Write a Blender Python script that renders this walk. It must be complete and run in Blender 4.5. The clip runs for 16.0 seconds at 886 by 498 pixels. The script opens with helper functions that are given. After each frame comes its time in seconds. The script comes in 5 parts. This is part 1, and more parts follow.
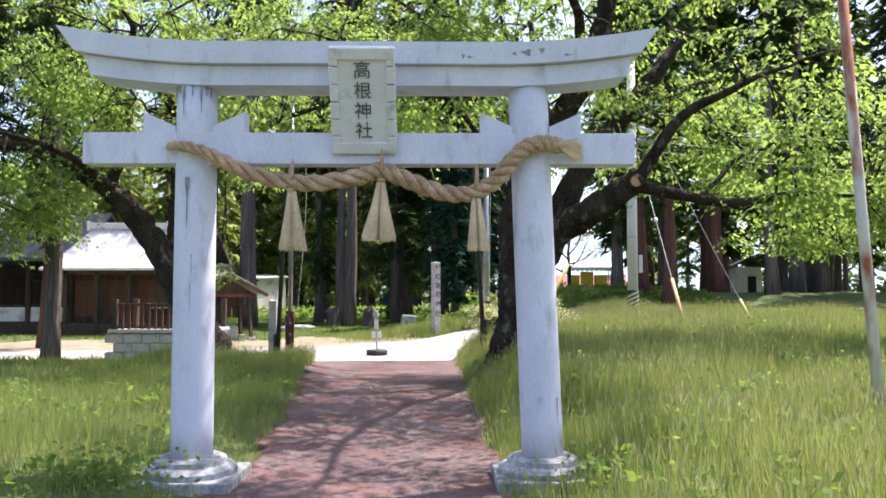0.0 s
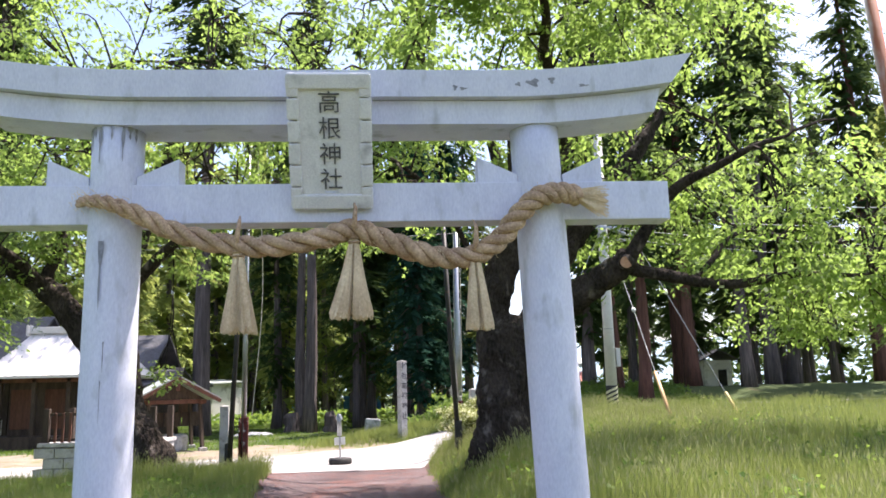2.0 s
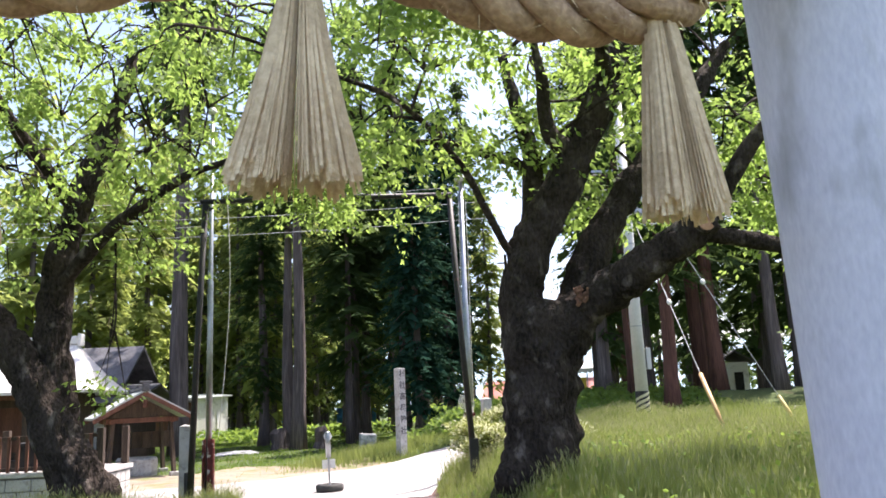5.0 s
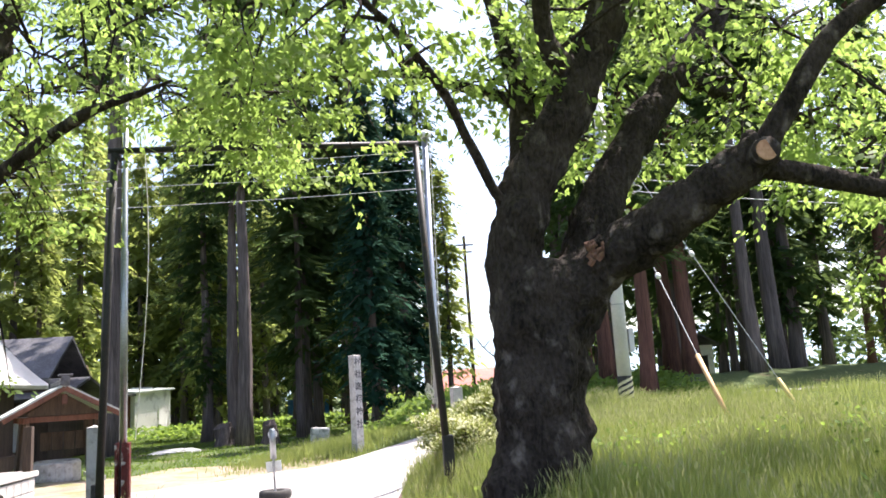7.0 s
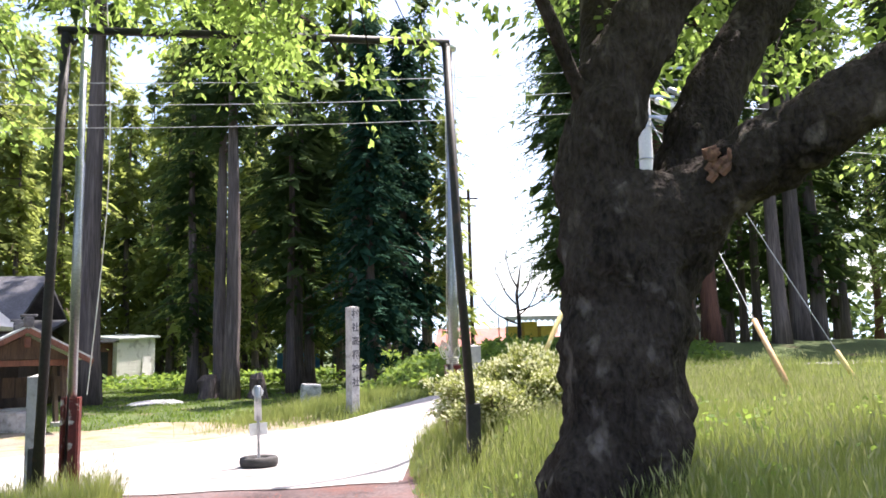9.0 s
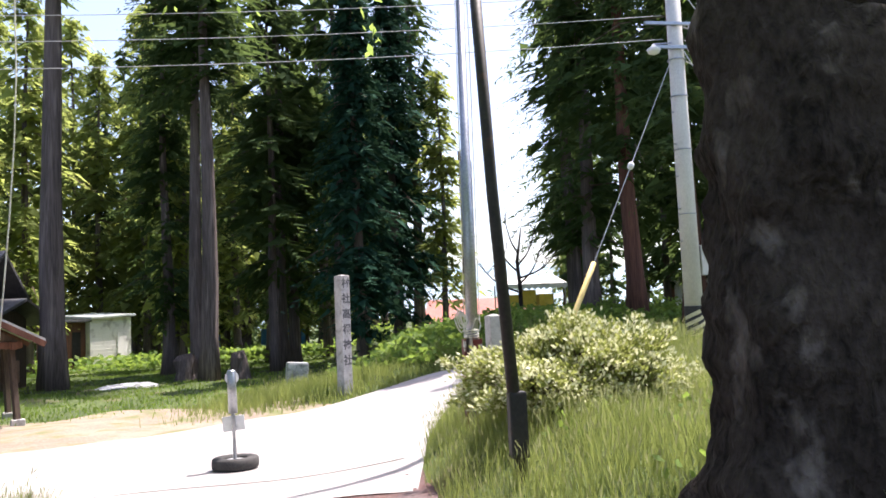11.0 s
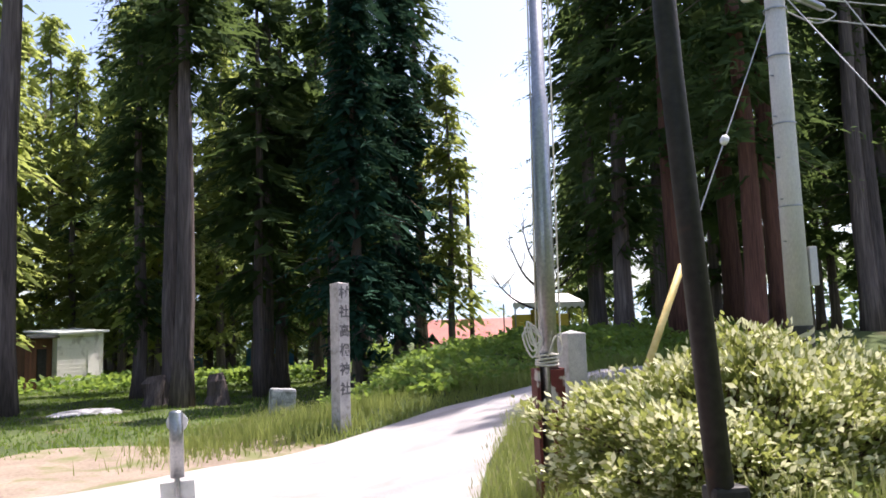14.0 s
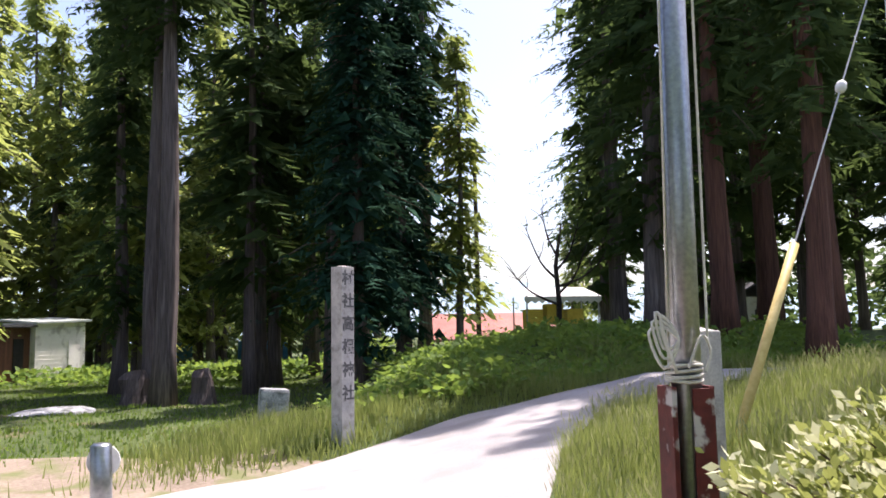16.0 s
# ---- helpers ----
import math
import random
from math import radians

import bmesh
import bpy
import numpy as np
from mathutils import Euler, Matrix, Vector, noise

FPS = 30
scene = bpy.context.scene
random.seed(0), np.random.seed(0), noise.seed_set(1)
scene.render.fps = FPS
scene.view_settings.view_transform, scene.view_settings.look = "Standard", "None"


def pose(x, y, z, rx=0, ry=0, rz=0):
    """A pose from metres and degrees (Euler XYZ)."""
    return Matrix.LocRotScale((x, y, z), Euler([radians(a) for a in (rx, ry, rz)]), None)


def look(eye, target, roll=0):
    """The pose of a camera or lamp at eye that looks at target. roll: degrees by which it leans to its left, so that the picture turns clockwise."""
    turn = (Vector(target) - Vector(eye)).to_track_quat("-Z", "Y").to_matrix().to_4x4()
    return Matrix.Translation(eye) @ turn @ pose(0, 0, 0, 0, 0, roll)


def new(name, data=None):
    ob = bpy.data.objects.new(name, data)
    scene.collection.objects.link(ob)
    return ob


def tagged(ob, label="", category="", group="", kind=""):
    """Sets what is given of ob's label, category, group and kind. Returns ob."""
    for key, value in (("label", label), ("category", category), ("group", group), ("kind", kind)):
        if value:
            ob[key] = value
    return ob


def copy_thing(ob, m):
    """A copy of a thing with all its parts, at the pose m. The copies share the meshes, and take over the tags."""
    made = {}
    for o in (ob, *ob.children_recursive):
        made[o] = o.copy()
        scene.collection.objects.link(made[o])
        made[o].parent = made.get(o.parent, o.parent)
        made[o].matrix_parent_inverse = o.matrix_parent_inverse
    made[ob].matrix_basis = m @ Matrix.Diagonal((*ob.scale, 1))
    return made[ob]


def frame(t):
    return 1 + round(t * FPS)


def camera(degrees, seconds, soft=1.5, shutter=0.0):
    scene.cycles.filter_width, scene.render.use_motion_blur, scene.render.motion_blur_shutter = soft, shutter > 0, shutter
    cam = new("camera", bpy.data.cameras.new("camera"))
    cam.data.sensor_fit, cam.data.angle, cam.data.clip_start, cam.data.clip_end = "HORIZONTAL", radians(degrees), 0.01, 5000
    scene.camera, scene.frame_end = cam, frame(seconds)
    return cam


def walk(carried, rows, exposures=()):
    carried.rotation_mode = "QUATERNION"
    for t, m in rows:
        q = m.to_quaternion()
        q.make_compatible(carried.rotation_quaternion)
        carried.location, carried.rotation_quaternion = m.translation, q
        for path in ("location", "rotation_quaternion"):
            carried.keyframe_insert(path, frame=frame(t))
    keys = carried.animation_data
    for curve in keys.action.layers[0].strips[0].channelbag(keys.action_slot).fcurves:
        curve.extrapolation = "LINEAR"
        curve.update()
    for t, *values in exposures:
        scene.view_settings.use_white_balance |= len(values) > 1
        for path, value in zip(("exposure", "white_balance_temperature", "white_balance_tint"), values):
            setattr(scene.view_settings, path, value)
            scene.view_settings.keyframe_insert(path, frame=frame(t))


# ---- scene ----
cam = camera(57.8, 16.0, soft=1.7)
PATH = [
    (0, (0.559, -6.156, 1.344), (0.583, -4.159, 1.449), -0.0),
    (0.5, (0.527, -5.957, 1.331), (0.576, -3.965, 1.498), -0.3),
    (1, (0.517, -5.63, 1.323), (0.598, -3.647, 1.565), -0.5),
    (1.5, (0.437, -5.243, 1.313), (0.527, -3.268, 1.614), -0.9),
    (2, (0.394, -4.817, 1.291), (0.519, -2.852, 1.643), -1.4),
    (2.5, (0.353, -4.368, 1.29), (0.479, -2.409, 1.67), -2.1),
    (3, (0.339, -3.867, 1.298), (0.459, -1.908, 1.684), -2.0),
    (3.5, (0.342, -3.342, 1.291), (0.479, -1.388, 1.693), -2.1),
    (4, (0.325, -2.815, 1.292), (0.457, -0.86, 1.69), -2.3),
    (6.5, (0.305, 0.172, 1.364), (0.527, 2.13, 1.706), -3.6),
    (7, (0.277, 0.715, 1.345), (0.54, 2.668, 1.687), -3.6),
    (7.5, (0.215, 1.278, 1.332), (0.481, 3.232, 1.668), -3.6),
    (8, (0.181, 1.802, 1.298), (0.493, 3.751, 1.616), -2.2),
    (8.5, (0.125, 2.379, 1.287), (0.42, 4.335, 1.58), -1.6),
    (9, (0.136, 2.986, 1.338), (0.412, 4.952, 1.582), -1.3),
    (11.5, (0.04, 5.932, 1.335), (0.358, 7.899, 1.508), -2.8),
    (12, (0.01, 6.507, 1.316), (0.311, 8.476, 1.494), -2.7),
    (12.5, (0.043, 7.096, 1.325), (0.358, 9.063, 1.502), -2.3),
    (13, (0.032, 7.647, 1.31), (0.354, 9.611, 1.512), -2.3),
    (13.5, (0.064, 8.241, 1.316), (0.38, 10.204, 1.535), -1.8),
    (14, (0.051, 8.847, 1.321), (0.39, 10.805, 1.548), -1.8),
    (14.5, (0.043, 9.422, 1.34), (0.361, 11.383, 1.566), -1.5),
    (15, (0.011, 10.05, 1.345), (0.353, 12.009, 1.566), -1.1),
    (15.5, (0.007, 10.645, 1.356), (0.328, 12.607, 1.571), -1.0),
    (16, (0.024, 11.232, 1.353), (0.374, 13.189, 1.567), -1.0),
]
walk(cam, [(t, look(eye, target, roll)) for t, eye, target, roll in PATH],
     exposures=[(0.0, 1.27, 6500, 19), (4.0, 1.36, 6500, 21), (6.5, 1.52, 6500, 19), (7.5, 1.62, 6500, 20), (9.0, 1.58, 6500, 21), (12.0, 1.18, 6500, 22), (16.0, 1.02, 6500, 24)])

# ---------------------------------------------------------------- light
SUN_AZ, SUN_EL = radians(57), radians(65)      # azimuth clockwise from +y
world = bpy.data.worlds.new("world")
scene.world = world
world.use_nodes = True
wn = world.node_tree
sky = wn.nodes.new("ShaderNodeTexSky")
sky.sky_type, sky.sun_disc = "NISHITA", False
sky.sun_elevation, sky.sun_rotation = SUN_EL, SUN_AZ
sky.air_density, sky.dust_density, sky.ozone_density = 1.0, 2.5, 1.0
wn.nodes["Background"].inputs[1].default_value = 0.15
wn.links.new(sky.outputs[0], wn.nodes["Background"].inputs[0])
sun = new("sun", bpy.data.lights.new("sun", "SUN"))
sun.data.energy, sun.data.angle, sun.data.color = 5.0, radians(0.6), (1.0, 0.95, 0.87)
sun.matrix_world = look((0, 0, 40), (-math.sin(SUN_AZ) * 40 * math.cos(SUN_EL) / math.sin(SUN_EL), -math.cos(SUN_AZ) * 40 * math.cos(SUN_EL) / math.sin(SUN_EL), 0))

# ---------------------------------------------------------------- materials


def rgb(c):
    return (c[0], c[1], c[2], 1.0)


def mat(name, c1, c2, rough=0.8, fine=40.0, coarse=2.0, bump=0.3, metal=0.0, stain=None, stretch=(1, 1, 1), spec=0.4, depth=0.01, stain_at=(0.55, 0.68)):
    """A surface with grain at two scales, an optional stain colour and fine relief, in metres."""
    m = bpy.data.materials.new(name)
    m.use_nodes = True
    n, l = m.node_tree.nodes, m.node_tree.links
    b = n["Principled BSDF"]
    b.inputs["Roughness"].default_value, b.inputs["Metallic"].default_value = rough, metal
    b.inputs["Specular IOR Level"].default_value = spec
    co = n.new("ShaderNodeTexCoord")
    mp = n.new("ShaderNodeMapping")
    mp.inputs["Scale"].default_value = stretch
    l.new(co.outputs["Object"], mp.inputs[0])
    na, nb = n.new("ShaderNodeTexNoise"), n.new("ShaderNodeTexNoise")
    for node, s, d in ((na, fine, 5), (nb, coarse, 4)):
        node.inputs["Scale"].default_value, node.inputs["Detail"].default_value = s, d
        l.new(mp.outputs[0], node.inputs["Vector"])
    ad = n.new("ShaderNodeMath")
    ad.operation = "MULTIPLY_ADD"
    l.new(na.outputs[0], ad.inputs[0])
    ad.inputs[1].default_value = 0.5
    hf = n.new("ShaderNodeMath")
    hf.operation = "MULTIPLY"
    hf.inputs[1].default_value = 0.5
    l.new(nb.outputs[0], hf.inputs[0])
    l.new(hf.outputs[0], ad.inputs[2])
    ra = n.new("ShaderNodeValToRGB")
    ra.color_ramp.elements[0].position, ra.color_ramp.elements[1].position = 0.36, 0.64
    ra.color_ramp.elements[0].color, ra.color_ramp.elements[1].color = rgb(c1), rgb(c2)
    l.new(ad.outputs[0], ra.inputs[0])
    out = ra.outputs[0]
    if stain:
        nc = n.new("ShaderNodeTexNoise")
        nc.inputs["Scale"].default_value, nc.inputs["Detail"].default_value = coarse * 1.7, 7
        l.new(mp.outputs[0], nc.inputs["Vector"])
        rs = n.new("ShaderNodeValToRGB")
        rs.color_ramp.elements[0].position, rs.color_ramp.elements[1].position = stain_at
        l.new(nc.outputs[0], rs.inputs[0])
        mx = n.new("ShaderNodeMixRGB")
        l.new(rs.outputs[0], mx.inputs[0])
        l.new(out, mx.inputs[1])
        mx.inputs[2].default_value = rgb(stain)
        out = mx.outputs[0]
    l.new(out, b.inputs["Base Color"])
    if bump:
        bp = n.new("ShaderNodeBump")
        bp.inputs["Strength"].default_value, bp.inputs["Distance"].default_value = bump, depth
        l.new(na.outputs[0], bp.inputs["Height"])
        l.new(bp.outputs[0], b.inputs["Normal"])
    return m


def leaf_mat(name, c1, c2, trans, amount=0.5, scale=1.5, rough=0.6, spec=0.2):
    """Thin leaves: a glossy face, and light that comes through."""
    m = mat(name, c1, c2, rough, scale * 9, scale, 0.0, spec=spec)
    n, l = m.node_tree.nodes, m.node_tree.links
    b = n["Principled BSDF"]
    tr = n.new("ShaderNodeBsdfTranslucent")
    tr.inputs[0].default_value = rgb(trans)
    mx = n.new("ShaderNodeMixShader")
    mx.inputs[0].default_value = amount
    l.new(b.outputs[0], mx.inputs[1])
    l.new(tr.outputs[0], mx.inputs[2])
    l.new(mx.outputs[0], n["Material Output"].inputs[0])
    return m


M_TORII = mat("pale_painted_concrete", (0.55, 0.56, 0.65), (0.70, 0.71, 0.79), 0.75, 60, 3, 0.15, stain=(0.36, 0.37, 0.38), stretch=(1.6, 1.6, 0.6), stain_at=(0.58, 0.8), depth=0.004)
M_PLINTH = mat("weathered_concrete", (0.20, 0.21, 0.22), (0.52, 0.52, 0.52), 0.9, 30, 3, 0.5, stain=(0.10, 0.11, 0.10), stain_at=(0.48, 0.7))
M_PLAQUE = mat("plaque_stone", (0.60, 0.59, 0.59), (0.76, 0.75, 0.74), 0.85, 90, 4, 0.4, stain=(0.30, 0.30, 0.30), stain_at=(0.56, 0.8), depth=0.006)
M_INK = mat("worn_ink", (0.04, 0.04, 0.045), (0.16, 0.16, 0.16), 0.9, 60, 12, 0.0)
M_STRAW = mat("rice_straw", (0.56, 0.42, 0.25), (0.86, 0.70, 0.45), 0.85, 60, 6, 0.4, spec=0.2)
M_STRAWD = mat("straw_rope", (0.28, 0.18, 0.11), (0.62, 0.44, 0.28), 0.9, 70, 8, 0.6, spec=0.2)
M_GRANITE = mat("granite", (0.30, 0.29, 0.28), (0.56, 0.54, 0.52), 0.85, 120, 5, 0.4, stain=(0.22, 0.20, 0.18), stain_at=(0.52, 0.75))
M_BARK = mat("cherry_bark", (0.014, 0.011, 0.009), (0.070, 0.055, 0.046), 0.95, 26, 3.0, 1.0, stain=(0.19, 0.16, 0.14), stretch=(1, 1, 0.55), depth=0.06, stain_at=(0.58, 0.74), spec=0.12)
M_SCAR = mat("torn_bark", (0.08, 0.045, 0.032), (0.26, 0.13, 0.085), 0.9, 25, 6, 0.6)
M_SEPAL = mat("dry_red_sepals", (0.12, 0.035, 0.03), (0.30, 0.12, 0.09), 0.9, 30, 3, 0.0)
M_CUT = mat("cut_wood", (0.34, 0.17, 0.09), (0.54, 0.31, 0.19), 0.8, 30, 6, 0.3)
M_CEDAR = mat("cedar_bark", (0.06, 0.05, 0.047), (0.17, 0.138, 0.128), 0.95, 14, 2, 0.9, stretch=(2.2, 2.2, 0.12), depth=0.03, stain=(0.22, 0.185, 0.17), stain_at=(0.55, 0.7), spec=0.15)
M_CEDARR = mat("red_cedar_bark", (0.05, 0.022, 0.016), (0.16, 0.075, 0.052), 0.95, 14, 2, 0.9, stretch=(2.2, 2.2, 0.12), depth=0.03)
M_LEAF = leaf_mat("cherry_leaves", (0.052, 0.105, 0.026), (0.135, 0.20, 0.052), (0.38, 0.54, 0.12), 0.5, 0.8)
M_NEEDLE = leaf_mat("cedar_needles", (0.014, 0.036, 0.016), (0.066, 0.100, 0.038), (0.14, 0.21, 0.06), 0.32, 0.5, 0.9, 0.05)
# lighter copy of the cedar needles; the sunlit look is in the colour
M_NEEDLEL = leaf_mat("sunlit_cedar_needles", (0.06, 0.095, 0.032), (0.19, 0.22, 0.075), (0.42, 0.49, 0.13), 0.5, 0.5, 0.9, 0.05)
M_NEEDLED = leaf_mat("spruce_needles", (0.010, 0.040, 0.026), (0.034, 0.085, 0.052), (0.05, 0.11, 0.06), 0.15, 0.6, 0.9, 0.05)
M_GRASS = leaf_mat("meadow_grass", (0.062, 0.11, 0.026), (0.24, 0.275, 0.085), (0.36, 0.42, 0.12), 0.42, 0.45)
M_SEED = leaf_mat("grass_seed_heads", (0.18, 0.20, 0.08), (0.36, 0.36, 0.18), (0.38, 0.40, 0.18), 0.35, 0.6)
M_WEED = leaf_mat("broad_weeds", (0.05, 0.11, 0.022), (0.14, 0.22, 0.045), (0.32, 0.46, 0.08), 0.4, 0.7)
M_BUSH = leaf_mat("azalea_leaves", (0.08, 0.11, 0.03), (0.25, 0.29, 0.09), (0.40, 0.44, 0.12), 0.35, 2.0)
M_BLOOM = leaf_mat("pale_azalea_tips", (0.58, 0.60, 0.34), (0.82, 0.82, 0.62), (0.66, 0.66, 0.42), 0.35, 3.0)
M_TWIG = mat("twigs", (0.05, 0.035, 0.025), (0.13, 0.09, 0.06), 0.9, 40, 5, 0.3)
M_GROUND = mat("lawn_soil", (0.035, 0.055, 0.014), (0.09, 0.125, 0.035), 0.95, 9, 0.5, 0.8, stain=(0.14, 0.11, 0.06), depth=0.04, stain_at=(0.6, 0.72))
M_PATH = mat("reddish_path_earth", (0.044, 0.027, 0.027), (0.165, 0.120, 0.120), 0.95, 22, 0.9, 0.7, stain=(0.13, 0.06, 0.05), depth=0.02, stain_at=(0.5, 0.7))
M_ROAD = mat("pale_asphalt", (0.25, 0.235, 0.228), (0.41, 0.395, 0.385), 0.9, 70, 0.7, 0.4, stain=(0.25, 0.23, 0.21), depth=0.006, stain_at=(0.55, 0.75))
M_SAND = mat("sandy_verge", (0.17, 0.135, 0.10), (0.31, 0.25, 0.19), 0.95, 20, 1.0, 0.6, stain=(0.14, 0.15, 0.06), stain_at=(0.5, 0.66))
M_JOINT = mat("dark_joint", (0.05, 0.045, 0.04), (0.11, 0.1, 0.09), 0.95, 30, 4, 0.3)
M_BLACK = mat("black_painted_pipe", (0.012, 0.012, 0.013), (0.035, 0.032, 0.03), 0.55, 30, 4, 0.2, stain=(0.07, 0.035, 0.025), stain_at=(0.62, 0.75))
M_STEEL = mat("galvanised_steel", (0.26, 0.275, 0.29), (0.42, 0.44, 0.46), 0.34, 40, 3, 0.1, metal=0.95)
M_RUST = mat("dark_red_paint", (0.07, 0.012, 0.01), (0.14, 0.022, 0.018), 0.6, 18, 3, 0.4, stain=(0.5, 0.47, 0.44), stain_at=(0.58, 0.63))
M_RUSTP = mat("rusty_pale_pipe", (0.52, 0.47, 0.42), (0.68, 0.62, 0.55), 0.7, 25, 2, 0.3, stain=(0.30, 0.10, 0.05), stretch=(1, 1, 0.35), stain_at=(0.48, 0.6))
M_CONC = mat("pole_concrete", (0.54, 0.52, 0.50), (0.70, 0.68, 0.65), 0.85, 50, 2, 0.2, stretch=(1, 1, 0.4))
M_WIRE = mat("wire", (0.35, 0.36, 0.36), (0.5, 0.5, 0.5), 0.5, 20, 2, 0)
M_CORD = mat("pale_cord", (0.55, 0.53, 0.46), (0.72, 0.70, 0.62), 0.8, 80, 6, 0.4)
M_YELLOW = mat("faded_yellow_plastic", (0.62, 0.46, 0.15), (0.78, 0.62, 0.26), 0.5, 20, 3, 0.1)
M_ORANGE = mat("faded_orange_plastic", (0.60, 0.34, 0.15), (0.72, 0.48, 0.25), 0.5, 20, 3, 0.1)
M_PORC = mat("porcelain", (0.66, 0.66, 0.62), (0.8, 0.8, 0.77), 0.25, 20, 3, 0.0)
M_HAZK = mat("hazard_black", (0.015, 0.015, 0.015), (0.04, 0.04, 0.04), 0.5, 20, 3, 0.0)
M_HAZY = mat("hazard_yellow", (0.55, 0.50, 0.30), (0.7, 0.66, 0.42), 0.5, 20, 3, 0.0)
M_RUBBER = mat("tyre_rubber", (0.02, 0.02, 0.02), (0.06, 0.058, 0.055), 0.8, 60, 4, 0.4)
M_WHITE = mat("dull_white_plate", (0.58, 0.58, 0.57), (0.74, 0.74, 0.73), 0.5, 20, 4, 0.1, stain=(0.45, 0.44, 0.42))
M_ROOFW = mat("pale_sheet_roof", (0.60, 0.58, 0.56), (0.78, 0.76, 0.74), 0.4, 20, 1.5, 0.1)
M_ROOFG = mat("grey_green_sheet_roof", (0.30, 0.34, 0.32), (0.46, 0.50, 0.47), 0.45, 20, 1.5, 0.1)
M_ROOFD = mat("dark_tile_roof", (0.04, 0.04, 0.045), (0.11, 0.11, 0.12), 0.6, 14, 2, 0.6)
M_ROOFR = mat("red_brown_roof", (0.26, 0.07, 0.05), (0.42, 0.14, 0.10), 0.6, 10, 1, 0.3)
M_TIMBER = mat("weathered_red_timber", (0.07, 0.028, 0.018), (0.17, 0.075, 0.048), 0.8, 20, 2, 0.4, stretch=(3, 3, 0.3))
M_TIMBERD = mat("dark_timber", (0.03, 0.02, 0.016), (0.10, 0.07, 0.05), 0.85, 20, 2, 0.4, stretch=(3, 3, 0.3))
M_WALLW = mat("off_white_wall", (0.68, 0.67, 0.63), (0.80, 0.79, 0.75), 0.85, 20, 1, 0.15, stain=(0.45, 0.43, 0.40))
M_BLUE = mat("blue_sheet", (0.05, 0.25, 0.55), (0.12, 0.40, 0.70), 0.5, 10, 2, 0.3)
M_TENTY = mat("yellow_canvas", (0.5, 0.36, 0.05), (0.65, 0.5, 0.1), 0.7, 10, 2, 0.1)
# near-black colour stands in for the shade inside openings and windows
M_DARKIN = mat("opening_shade", (0.01, 0.01, 0.01), (0.03, 0.03, 0.03), 0.9, 10, 2, 0.0)
# the bluish haze of distance is mixed into this base colour
M_HILL = mat("haze_tinted_hill", (0.20, 0.28, 0.32), (0.28, 0.36, 0.40), 1.0, 0.05, 0.01, 0.0)

# ---------------------------------------------------------------- mesh tools


